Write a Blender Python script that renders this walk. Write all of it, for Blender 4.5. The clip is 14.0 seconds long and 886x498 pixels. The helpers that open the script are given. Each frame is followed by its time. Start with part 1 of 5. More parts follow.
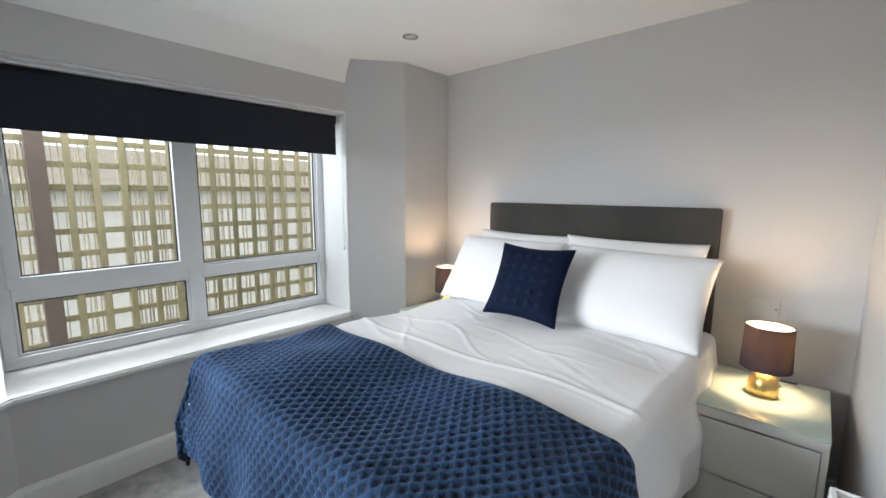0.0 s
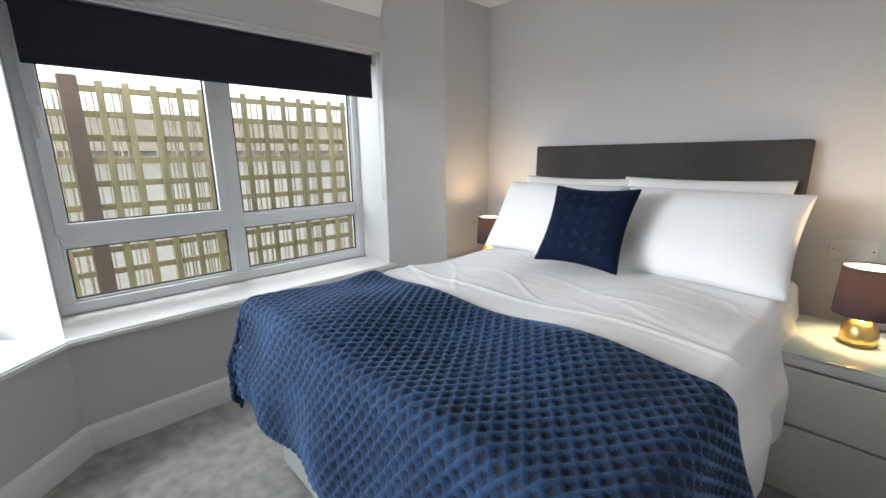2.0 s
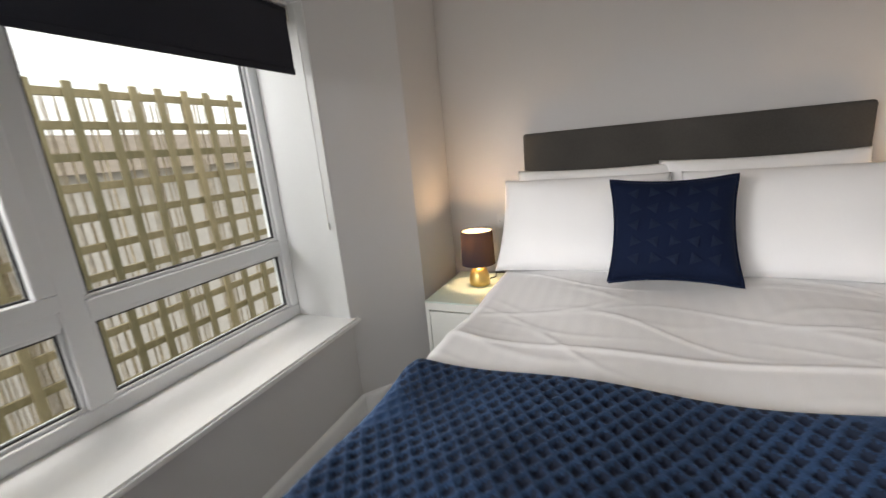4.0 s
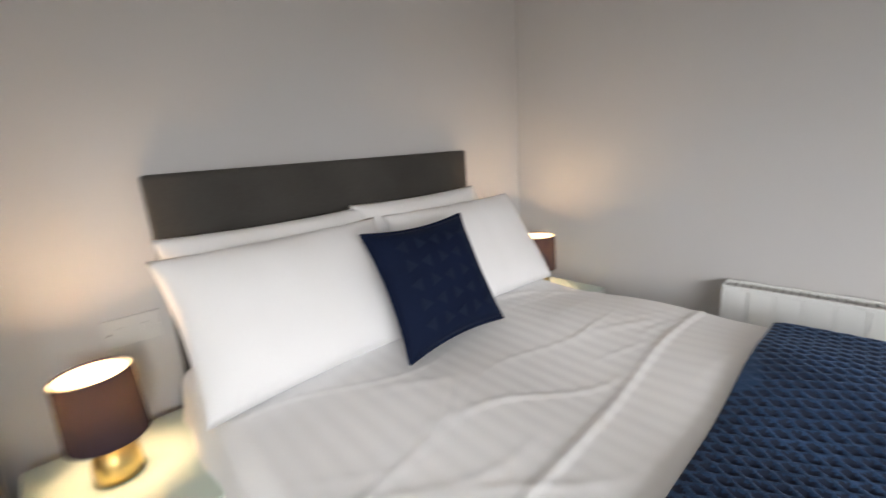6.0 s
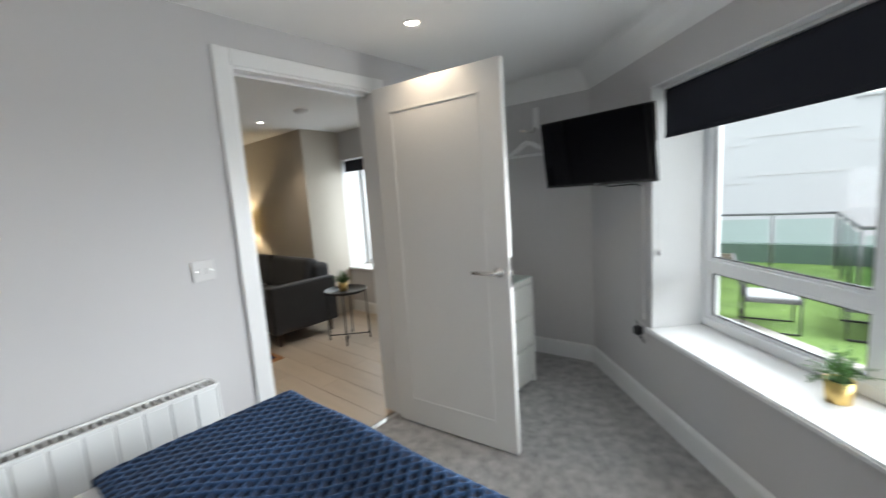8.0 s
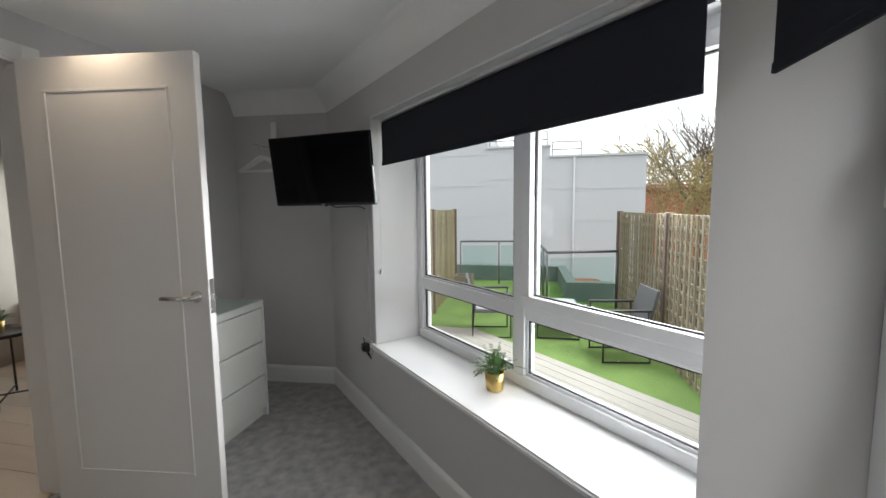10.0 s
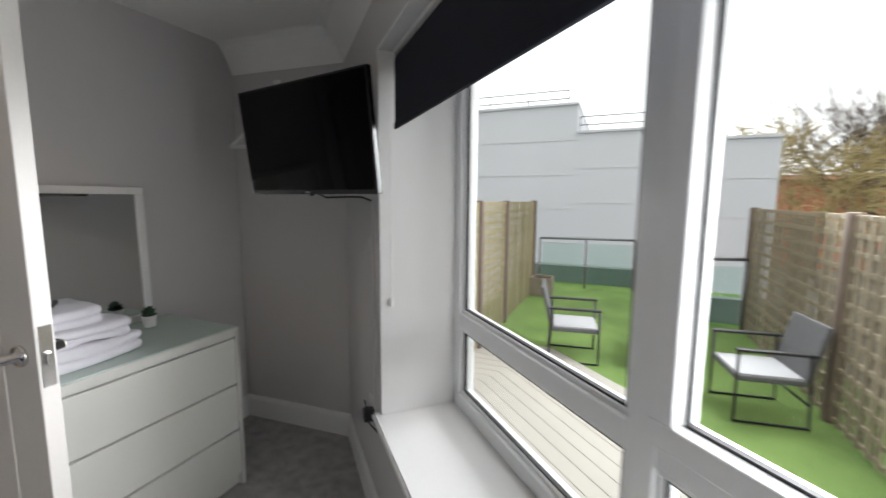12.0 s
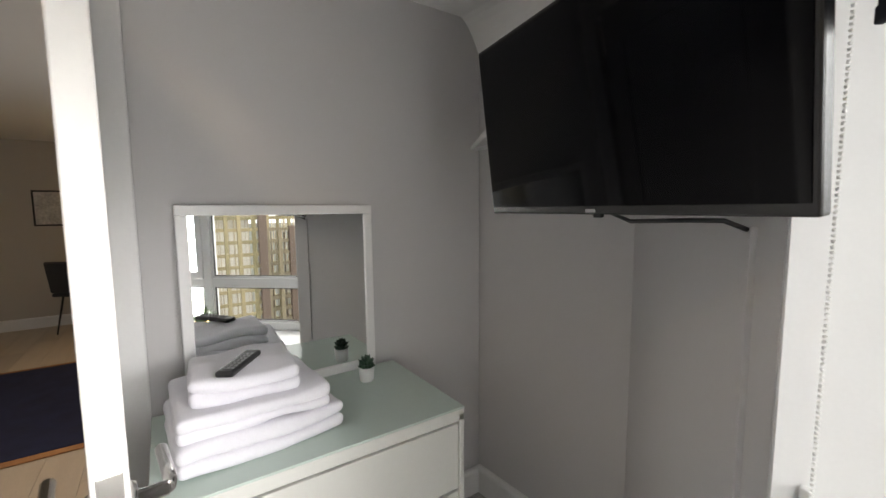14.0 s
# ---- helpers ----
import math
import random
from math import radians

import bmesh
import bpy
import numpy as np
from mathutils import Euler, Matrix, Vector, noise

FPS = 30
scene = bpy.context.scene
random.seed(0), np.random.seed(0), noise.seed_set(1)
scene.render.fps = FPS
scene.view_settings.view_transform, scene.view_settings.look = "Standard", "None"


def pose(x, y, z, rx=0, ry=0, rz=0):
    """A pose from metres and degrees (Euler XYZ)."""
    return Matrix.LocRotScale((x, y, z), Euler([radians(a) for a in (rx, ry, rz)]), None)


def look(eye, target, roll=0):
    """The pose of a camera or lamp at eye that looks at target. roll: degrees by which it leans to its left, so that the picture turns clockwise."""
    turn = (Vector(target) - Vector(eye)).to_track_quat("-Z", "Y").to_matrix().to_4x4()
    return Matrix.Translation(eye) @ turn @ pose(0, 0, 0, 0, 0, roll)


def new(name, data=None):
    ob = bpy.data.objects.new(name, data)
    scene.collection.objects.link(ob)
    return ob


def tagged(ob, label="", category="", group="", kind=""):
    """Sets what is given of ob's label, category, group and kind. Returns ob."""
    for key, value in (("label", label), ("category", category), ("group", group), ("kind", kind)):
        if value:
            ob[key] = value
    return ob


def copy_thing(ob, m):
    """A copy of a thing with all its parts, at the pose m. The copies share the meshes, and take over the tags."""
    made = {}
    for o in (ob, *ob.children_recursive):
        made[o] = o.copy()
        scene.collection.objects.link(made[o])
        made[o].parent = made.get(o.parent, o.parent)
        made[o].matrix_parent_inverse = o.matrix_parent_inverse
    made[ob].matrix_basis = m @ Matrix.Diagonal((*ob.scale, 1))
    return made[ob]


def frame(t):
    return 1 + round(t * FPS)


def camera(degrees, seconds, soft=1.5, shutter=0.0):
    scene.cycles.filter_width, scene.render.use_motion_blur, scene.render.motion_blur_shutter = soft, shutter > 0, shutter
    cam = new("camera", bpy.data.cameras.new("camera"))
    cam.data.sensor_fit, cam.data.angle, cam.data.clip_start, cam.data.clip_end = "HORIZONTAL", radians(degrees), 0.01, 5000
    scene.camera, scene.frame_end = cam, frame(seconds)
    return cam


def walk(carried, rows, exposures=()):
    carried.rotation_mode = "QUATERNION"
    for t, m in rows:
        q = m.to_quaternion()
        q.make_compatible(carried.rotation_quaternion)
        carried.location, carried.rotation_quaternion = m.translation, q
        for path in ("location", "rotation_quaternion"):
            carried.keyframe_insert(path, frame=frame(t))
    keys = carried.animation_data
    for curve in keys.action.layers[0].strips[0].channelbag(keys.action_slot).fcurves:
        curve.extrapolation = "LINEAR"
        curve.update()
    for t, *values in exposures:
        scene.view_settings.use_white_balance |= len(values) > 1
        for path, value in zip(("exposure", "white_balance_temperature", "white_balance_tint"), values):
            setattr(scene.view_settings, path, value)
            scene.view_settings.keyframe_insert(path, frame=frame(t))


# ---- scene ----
cam = camera(94.4, 14.0, shutter=0.4)
EXPOSURES = [(0.0, 0.72, 6100, 8), (2.0, 0.65, 6200, 9), (4.5, 0.22, 6900, 13), (6.0, 0.32, 6700, 12), (7.0, 0.62, 6600, 11), (7.5, 0.75, 6200, 8), (8.0, 0.72, 6200, 8), (9.0, 0.22, 6500, 11), (11.5, 0.12, 6500, 12), (12.5, 0.12, 6700, 13), (13.5, 0.55, 6800, 13), (14.0, 0.75, 6900, 13)]
PATH = [
    (0, (0.966, 0.583, 1.356), (-0.374, 2.043, 1.08), 0.4),
    (0.5, (0.93, 0.591, 1.341), (-0.368, 2.074, 1.002), 0.4),
    (1, (0.895, 0.574, 1.316), (-0.408, 2.043, 0.935), 0.4),
    (1.5, (0.86, 0.583, 1.255), (-0.465, 2.024, 0.848), 0.0),
    (2, (0.816, 0.582, 1.237), (-0.592, 1.932, 0.794), -0.7),
    (4.5, (-0.535, 0.82, 1.271), (-0.905, 2.726, 0.791), -6.0),
    (5, (-0.782, 0.915, 1.306), (-0.61, 2.848, 0.819), -5.9),
    (5.5, (-0.881, 1.176, 1.295), (-0.254, 3.012, 0.809), -5.5),
    (6, (-0.879, 1.433, 1.312), (0.429, 2.867, 0.828), -3.8),
    (6.5, (-0.814, 1.618, 1.32), (1.014, 2.315, 0.909), -4.5),
    (7, (-0.69, 1.665, 1.349), (1.267, 1.496, 0.97), -4.6),
    (7.5, (-0.678, 1.691, 1.345), (1.056, 0.735, 1.063), -4.5),
    (8, (-0.699, 1.724, 1.381), (0.606, 0.232, 1.115), -4.0),
    (8.5, (-0.784, 1.707, 1.361), (0.072, -0.089, 1.153), -3.9),
    (9, (-0.862, 1.693, 1.351), (-0.361, -0.236, 1.184), -3.7),
    (11.5, (-1.021, 0.848, 1.324), (-0.643, -1.104, 1.104), 0.5),
    (12, (-0.872, 0.52, 1.353), (-0.102, -1.31, 1.112), 0.4),
    (12.5, (-0.736, 0.248, 1.357), (0.384, -1.391, 1.11), 0.0),
    (13, (-0.508, 0.1, 1.36), (0.883, -1.315, 1.115), -0.1),
    (13.5, (-0.344, 0.02, 1.365), (1.23, -1.195, 1.146), 0.1),
    (14, (-0.277, -0.052, 1.381), (1.364, -1.178, 1.186), -0.4),
]
walk(cam, [(t, look(eye, target, roll)) for t, eye, target, roll in PATH], EXPOSURES)

# ---- world and light ----
world = bpy.data.worlds.new("overcast_sky")
scene.world = world
world.use_nodes = True
wn = world.node_tree.nodes
wl = world.node_tree.links
wn.clear()
w_out = wn.new("ShaderNodeOutputWorld")
w_bg = wn.new("ShaderNodeBackground")
w_sky = wn.new("ShaderNodeTexSky")
w_sky.sky_type = "NISHITA"
w_sky.sun_disc = False
w_sky.sun_elevation = radians(40)
w_sky.sun_rotation = radians(200)
w_hsv = wn.new("ShaderNodeHueSaturation")
w_hsv.inputs["Saturation"].default_value = 0.12
w_cloud = wn.new("ShaderNodeTexNoise")
w_cloud.inputs["Scale"].default_value = 2.2
w_cloud.inputs["Detail"].default_value = 5.0
w_map = wn.new("ShaderNodeMapRange")
w_map.inputs["To Min"].default_value = 0.85
w_map.inputs["To Max"].default_value = 1.15
w_mix = wn.new("ShaderNodeMix")
w_mix.data_type = "RGBA"
w_mix.blend_type = "MIX"
w_mix.inputs["Factor"].default_value = 0.75
w_mix.inputs["B"].default_value = (14.0, 14.1, 14.3, 1)
w_mul = wn.new("ShaderNodeVectorMath")
w_mul.operation = "SCALE"
wl.new(w_sky.outputs["Color"], w_hsv.inputs["Color"])
wl.new(w_hsv.outputs["Color"], w_mix.inputs["A"])
wl.new(w_cloud.outputs["Fac"], w_map.inputs["Value"])
wl.new(w_mix.outputs["Result"], w_mul.inputs[0])
wl.new(w_map.outputs["Result"], w_mul.inputs["Scale"])
wl.new(w_mul.outputs["Vector"], w_bg.inputs["Color"])
w_bg.inputs["Strength"].default_value = 0.115
wl.new(w_bg.outputs["Background"], w_out.inputs["Surface"])


def lamp(name, kind, power, colour, m, **kw):
    data = bpy.data.lights.new(name, kind)
    data.energy = power
    data.color = colour
    if "size" in kw:
        data.shape = "RECTANGLE"
        data.size, data.size_y = kw["size"]
    if "radius" in kw:
        data.shadow_soft_size = kw["radius"]
    if "cone" in kw:
        data.spot_size = radians(kw["cone"])
        data.spot_blend = 0.7
    if "angle" in kw:
        data.angle = radians(kw["angle"])
    ob = new(name, data)
    ob.matrix_world = m
    return ob


lamp("sun", "SUN", 1.0, (1.0, 0.97, 0.93), look((0, 0, 10), (2.0, -1.0, 6.0)), angle=25)
WARM = (1.0, 0.68, 0.40)
SPOTWARM = (1.0, 0.8, 0.58)

# plan of the bedroom: corners of the inner wall faces
XW = -1.385
A = Vector((-1.357, 0.541))
B = Vector((-1.385, 2.195))
C = Vector((-1.15, 2.50))
D = Vector((-1.15, 2.93))
E = Vector((1.20, 2.93))
EB = Vector((1.13, 2.93))  # the door wall leans in towards the bed
F = Vector((1.20, -1.27))
G = Vector((0.470, -1.322))
U2 = (G - A).normalized()
N2 = Vector((U2.y, -U2.x))
if N2.x > 0:
    N2 = -N2
CEIL, HEAD, SILL, DEPTH = 2.20, 1.87, 0.53, 0.30
W2END = 1.825
DOOR_Y0, DOOR_Y1, DOOR_H = 0.09, 0.87, 1.985
GROUND = -0.5

# area lamps added outside the windows, standing in for daylight from the sky
lamp("daylight_fill_1", "AREA", 15, (0.945, 0.972, 1.0), look((-2.28, 1.35, 2.35), (0, 1.4, 1.0)), size=(1.7, 0.8))
pw = A + U2 * 1.5 + N2 * 4.2
lamp("daylight_fill_2", "AREA", 390, (0.945, 0.972, 1.0), look((pw.x, pw.y, 2.15), (0.2, 1.0, 0.9)), size=(4.2, 1.8))
pn = A + U2 * 0.42 + N2 * 0.46
lamp("daylight_fill_2_low", "AREA", 17, (0.945, 0.972, 1.0), look((pn.x, pn.y, 1.05), (pn.x - N2.x, pn.y - N2.y, 1.10)), size=(0.64, 0.95))
lamp("daylight_fill_living", "AREA", 9, (0.945, 0.972, 1.0), look((3.0, -1.72, 1.25), (3.0, 0, 1.1)), size=(1.0, 1.2))



# ---- materials ----
def material(name, base, rough=0.6, metal=0.0, vary=0.08, scale=6.0, fine=120.0, bump=0.05, **kw):
    m = bpy.data.materials.new(name)
    m.use_nodes = True
    nt = m.node_tree
    b = nt.nodes["Principled BSDF"]
    co = nt.nodes.new("ShaderNodeTexCoord")
    n1 = nt.nodes.new("ShaderNodeTexNoise")
    n1.inputs["Scale"].default_value = scale
    n1.inputs["Detail"].default_value = 4
    n2 = nt.nodes.new("ShaderNodeTexNoise")
    n2.inputs["Scale"].default_value = fine
    n2.inputs["Detail"].default_value = 3
    st = kw.get("stretch")
    src = co.outputs["Object"]
    if st:
        mp = nt.nodes.new("ShaderNodeMapping")
        mp.inputs["Scale"].default_value = st
        nt.links.new(src, mp.inputs["Vector"])
        src = mp.outputs["Vector"]
    nt.links.new(src, n1.inputs["Vector"])
    nt.links.new(src, n2.inputs["Vector"])
    add = nt.nodes.new("ShaderNodeMath")
    add.operation = "ADD"
    nt.links.new(n1.outputs["Fac"], add.inputs[0])
    nt.links.new(n2.outputs["Fac"], add.inputs[1])
    if kw.get("random"):
        oi = nt.nodes.new("ShaderNodeObjectInfo")
        ad2 = nt.nodes.new("ShaderNodeMath")
        ad2.operation = "MULTIPLY_ADD"
        ad2.inputs[1].default_value = kw["random"]
        nt.links.new(oi.outputs["Random"], ad2.inputs[0])
        nt.links.new(add.outputs[0], ad2.inputs[2])
        add = ad2
    mr = nt.nodes.new("ShaderNodeMapRange")
    mr.inputs["From Min"].default_value = 0.6
    mr.inputs["From Max"].default_value = 1.4 + kw.get("random", 0)
    nt.links.new(add.outputs[0], mr.inputs["Value"])
    mix = nt.nodes.new("ShaderNodeMix")
    mix.data_type = "RGBA"
    alt = kw.get("alt")
    lo = tuple(max(0, c * (1 - vary)) for c in base)
    hi = alt if alt else tuple(min(1, c * (1 + vary)) for c in base)
    mix.inputs["A"].default_value = (*lo, 1)
    mix.inputs["B"].default_value = (*hi, 1)
    nt.links.new(mr.outputs["Result"], mix.inputs["Factor"])
    nt.links.new(mix.outputs["Result"], b.inputs["Base Color"])
    b.inputs["Roughness"].default_value = rough
    b.inputs["Metallic"].default_value = metal
    if "spec" in kw:
        b.inputs["Specular IOR Level"].default_value = kw["spec"]
    if "sheen" in kw:
        b.inputs["Sheen Weight"].default_value = kw["sheen"]
        b.inputs["Sheen Roughness"].default_value = 0.35
        b.inputs["Sheen Tint"].default_value = (*kw.get("sheentint", (1, 1, 1)), 1)
    if "emit" in kw:
        b.inputs["Emission Color"].default_value = (*kw["emit"][:3], 1)
        b.inputs["Emission Strength"].default_value = kw["emit"][3]
    if bump:
        bp = nt.nodes.new("ShaderNodeBump")
        bp.inputs["Strength"].default_value = bump
        bp.inputs["Distance"].default_value = kw.get("dist", 0.004)
        nt.links.new(add.outputs[0], bp.inputs["Height"])
        nt.links.new(bp.outputs["Normal"], b.inputs["Normal"])
    return m


def glass_material(name, tint=(1, 1, 1), gloss=0.06):
    m = bpy.data.materials.new(name)
    m.use_nodes = True
    nt = m.node_tree
    nt.nodes.clear()
    out = nt.nodes.new("ShaderNodeOutputMaterial")
    tr = nt.nodes.new("ShaderNodeBsdfTransparent")
    tr.inputs["Color"].default_value = (*tint, 1)
    gl = nt.nodes.new("ShaderNodeBsdfGlossy")
    gl.inputs["Roughness"].default_value = 0.01
    lw = nt.nodes.new("ShaderNodeLayerWeight")
    pw = nt.nodes.new("ShaderNodeMath")
    pw.operation = "POWER"
    pw.inputs[1].default_value = 5.0
    nt.links.new(lw.outputs["Facing"], pw.inputs[0])
    fr = nt.nodes.new("ShaderNodeMath")
    fr.operation = "MULTIPLY_ADD"
    fr.inputs[1].default_value = 0.6
    fr.inputs[2].default_value = gloss * 0.1
    nt.links.new(pw.outputs[0], fr.inputs[0])
    mx = nt.nodes.new("ShaderNodeMixShader")
    nt.links.new(fr.outputs[0], mx.inputs["Fac"])
    nt.links.new(tr.outputs[0], mx.inputs[1])
    nt.links.new(gl.outputs[0], mx.inputs[2])
    nt.links.new(mx.outputs[0], out.inputs["Surface"])
    return m


def shade_material(name, colour, lit, through_light=0.45):
    m = bpy.data.materials.new(name)
    m.use_nodes = True
    nt = m.node_tree
    nt.nodes.clear()
    out = nt.nodes.new("ShaderNodeOutputMaterial")
    di = nt.nodes.new("ShaderNodeBsdfDiffuse")
    tl = nt.nodes.new("ShaderNodeBsdfTranslucent")
    co = nt.nodes.new("ShaderNodeTexCoord")
    mp = nt.nodes.new("ShaderNodeMapping")
    mp.inputs["Scale"].default_value = (40, 40, 500)
    ns = nt.nodes.new("ShaderNodeTexNoise")
    ns.inputs["Scale"].default_value = 3
    cr = nt.nodes.new("ShaderNodeMix")
    cr.data_type = "RGBA"
    cr.inputs["A"].default_value = (*[c * 0.75 for c in lit], 1)
    cr.inputs["B"].default_value = (*[min(1, c * 1.25) for c in lit], 1)
    di.inputs["Color"].default_value = (*colour, 1)
    mx = nt.nodes.new("ShaderNodeMixShader")
    mx.inputs["Fac"].default_value = through_light
    nt.links.new(co.outputs["Object"], mp.inputs["Vector"])
    nt.links.new(mp.outputs["Vector"], ns.inputs["Vector"])
    nt.links.new(ns.outputs["Fac"], cr.inputs["Factor"])
    nt.links.new(cr.outputs["Result"], tl.inputs["Color"])
    nt.links.new(di.outputs[0], mx.inputs[1])
    nt.links.new(tl.outputs[0], mx.inputs[2])
    nt.links.new(mx.outputs[0], out.inputs["Surface"])
    return m


M_WALL = material("wall_paint_grey", (0.56, 0.55, 0.55), 0.85, vary=0.025, scale=1.2, fine=260, bump=0.03, dist=0.001)
M_BEIGE = material("wall_paint_beige", (0.50, 0.46, 0.40), 0.85, vary=0.03, scale=1.2, fine=260, bump=0.03, dist=0.001)
M_CEIL = material("ceiling_paint", (0.84, 0.84, 0.83), 0.9, vary=0.02, scale=1.5, fine=200, bump=0.02, dist=0.001)
M_WHITE = material("white_gloss_paint", (0.78, 0.78, 0.775), 0.35, vary=0.02, scale=3, fine=90, bump=0.02, dist=0.001)
M_DOOR = material("door_satin_paint", (0.74, 0.72, 0.69), 0.45, vary=0.02, scale=3, fine=90, bump=0.02, dist=0.001)
M_REVEAL = material("reveal_white_paint", (0.73, 0.735, 0.735), 0.7, vary=0.02, scale=3, fine=150, bump=0.03, dist=0.001)
M_UPVC = material("window_upvc", (0.80, 0.81, 0.82), 0.28, vary=0.015, scale=4, fine=60, bump=0.0)
M_GASKET = material("black_gasket", (0.03, 0.03, 0.032), 0.6, bump=0.0)
M_CARPET = material("grey_carpet", (0.28, 0.27, 0.265), 0.95, vary=0.35, scale=16, fine=420, bump=0.7, dist=0.008, alt=(0.60, 0.585, 0.57), sheen=0.2)
M_FLOORB = material("oak_laminate", (0.56, 0.47, 0.375), 0.4, vary=0.15, scale=2.0, fine=30, bump=0.05, stretch=(1, 8, 1), random=0.5)
M_FURN = material("furniture_white_foil", (0.72, 0.72, 0.68), 0.38, vary=0.015, scale=2, fine=80, bump=0.0)
M_GAPDARK = material("shadow_gap_board", (0.58, 0.58, 0.56), 0.6, bump=0.0)
M_GLASSTOP = material("frosted_green_glass_top", (0.56, 0.66, 0.60), 0.12, vary=0.01, scale=2, fine=60, bump=0.0)
M_VELVET = material("grey_brown_velvet", (0.062, 0.058, 0.053), 0.85, spec=0.15, vary=0.25, scale=5, fine=300, bump=0.1, sheen=0.12, sheentint=(0.6, 0.58, 0.55))
M_DIVAN = material("light_grey_crushed_velvet", (0.42, 0.44, 0.43), 0.7, vary=0.25, scale=14, fine=220, bump=0.2, sheen=0.4)
M_LINEN = material("white_cotton", (0.86, 0.855, 0.86), 0.85, vary=0.02, scale=5, fine=500, bump=0.08, dist=0.001, sheen=0.1)
M_NAVY = material("navy_velvet", (0.005, 0.010, 0.030), 0.85, spec=0.12, vary=0.25, scale=7, fine=320, bump=0.15, sheen=0.06, sheentint=(0.3, 0.4, 0.7))
M_MOTIF = material("navy_embossed_motif", (0.009, 0.015, 0.036), 0.85, spec=0.15, vary=0.2, scale=30, fine=300, bump=0.1, sheen=0.08, sheentint=(0.4, 0.5, 0.7))
M_BLIND = material("charcoal_blind_fabric", (0.026, 0.028, 0.038), 0.9, spec=0.15, vary=0.06, scale=4, fine=600, bump=0.1, dist=0.0008)
M_CHROME = material("satin_chrome", (0.72, 0.71, 0.69), 0.2, 1.0, vary=0.03, bump=0.0)
M_GOLD = material("brushed_gold", (0.72, 0.52, 0.20), 0.32, 1.0, vary=0.08, scale=3, fine=60, stretch=(1, 1, 20), bump=0.02)
M_BLACK = material("black_metal", (0.015, 0.015, 0.016), 0.4, 0.0, vary=0.1, bump=0.0)
M_SCREEN = material("tv_screen", (0.002, 0.002, 0.003), 0.06, spec=0.10, vary=0.05, bump=0.0)
M_BEZEL = material("tv_bezel", (0.012, 0.012, 0.013), 0.25, vary=0.05, bump=0.0)
# white plastic with the dim light on the wall plates put into its colour
M_PLATE = material("dimmed_white_plate", (0.60, 0.59, 0.58), 0.4, vary=0.01, bump=0.0)
M_PLASTIC = material("white_plastic", (0.78, 0.78, 0.77), 0.35, vary=0.01, bump=0.0)
M_RAD = material("radiator_enamel", (0.76, 0.77, 0.76), 0.35, vary=0.02, bump=0.0)
M_RADIN = material("radiator_inner", (0.30, 0.30, 0.30), 0.5, vary=0.05, bump=0.0)
M_TOWEL = material("white_towel", (0.82, 0.81, 0.86), 0.95, vary=0.05, scale=20, fine=300, bump=0.5, dist=0.004, sheen=0.3)
M_LEAF = material("plant_leaf", (0.035, 0.10, 0.018), 0.5, vary=0.5, scale=20, fine=90, bump=0.05, alt=(0.10, 0.24, 0.05))
M_SUCC = material("succulent_leaf", (0.02, 0.05, 0.03), 0.5, vary=0.4, scale=30, fine=90, bump=0.05, alt=(0.05, 0.11, 0.06))
M_SOFA = material("charcoal_sofa_fabric", (0.040, 0.042, 0.047), 0.9, vary=0.2, scale=5, fine=400, bump=0.2, sheen=0.2)
M_RUG = material("navy_rug", (0.010, 0.014, 0.05), 0.95, vary=0.4, scale=9, fine=300, bump=0.5)
M_RUGEDGE = material("rug_fringe", (0.35, 0.17, 0.07), 0.9, vary=0.3, bump=0.3)
M_TRELLIS = material("weathered_trellis", (0.21, 0.195, 0.10), 0.85, vary=0.3, scale=5, fine=60, bump=0.3, stretch=(1, 1, 0.2), random=0.7, alt=(0.47, 0.38, 0.23))
M_OLDLATH = material("brown_weathered_lath", (0.17, 0.145, 0.10), 0.9, vary=0.3, scale=5, fine=60, bump=0.3, random=0.6, alt=(0.36, 0.30, 0.21))
M_OLDREED = material("dark_weathered_reed", (0.11, 0.09, 0.065), 0.9, vary=0.4, scale=12, fine=120, bump=0.2, alt=(0.22, 0.18, 0.13))
M_POST = material("brown_fence_post", (0.14, 0.10, 0.08), 0.8, vary=0.2, scale=4, fine=60, bump=0.2)
M_REED = material("dry_reed_screen", (0.46, 0.39, 0.27), 0.85, vary=0.4, scale=30, fine=200, bump=0.2, alt=(0.70, 0.60, 0.46))
M_DECK = material("grey_deck_board", (0.34, 0.32, 0.285), 0.75, vary=0.12, scale=3, fine=60, bump=0.15, random=0.4)
M_TURF = material("artificial_turf", (0.12, 0.22, 0.045), 0.9, vary=0.25, scale=1.6, fine=260, bump=0.8, dist=0.02, alt=(0.25, 0.39, 0.10))
M_CLAD = material("pale_grey_cladding", (0.58, 0.60, 0.63), 0.5, vary=0.04, scale=0.4, fine=12, bump=0.02, random=0.2)
M_STEEL = material("grey_steel_rail", (0.16, 0.17, 0.18), 0.4, 0.6, vary=0.1, bump=0.0)
M_PARAPET = material("dark_green_parapet", (0.17, 0.19, 0.185), 0.7, vary=0.2, scale=4, bump=0.1)
M_WICKER = material("grey_rattan", (0.10, 0.10, 0.105), 0.7, vary=0.4, scale=60, fine=260, bump=0.5)
M_GREYSEAT = material("pale_grey_woven_seat", (0.36, 0.36, 0.37), 0.8, vary=0.3, scale=80, fine=260, bump=0.4)
M_BRICK = material("orange_brick", (0.42, 0.16, 0.09), 0.9, vary=0.25, scale=2, fine=20, bump=0.2)
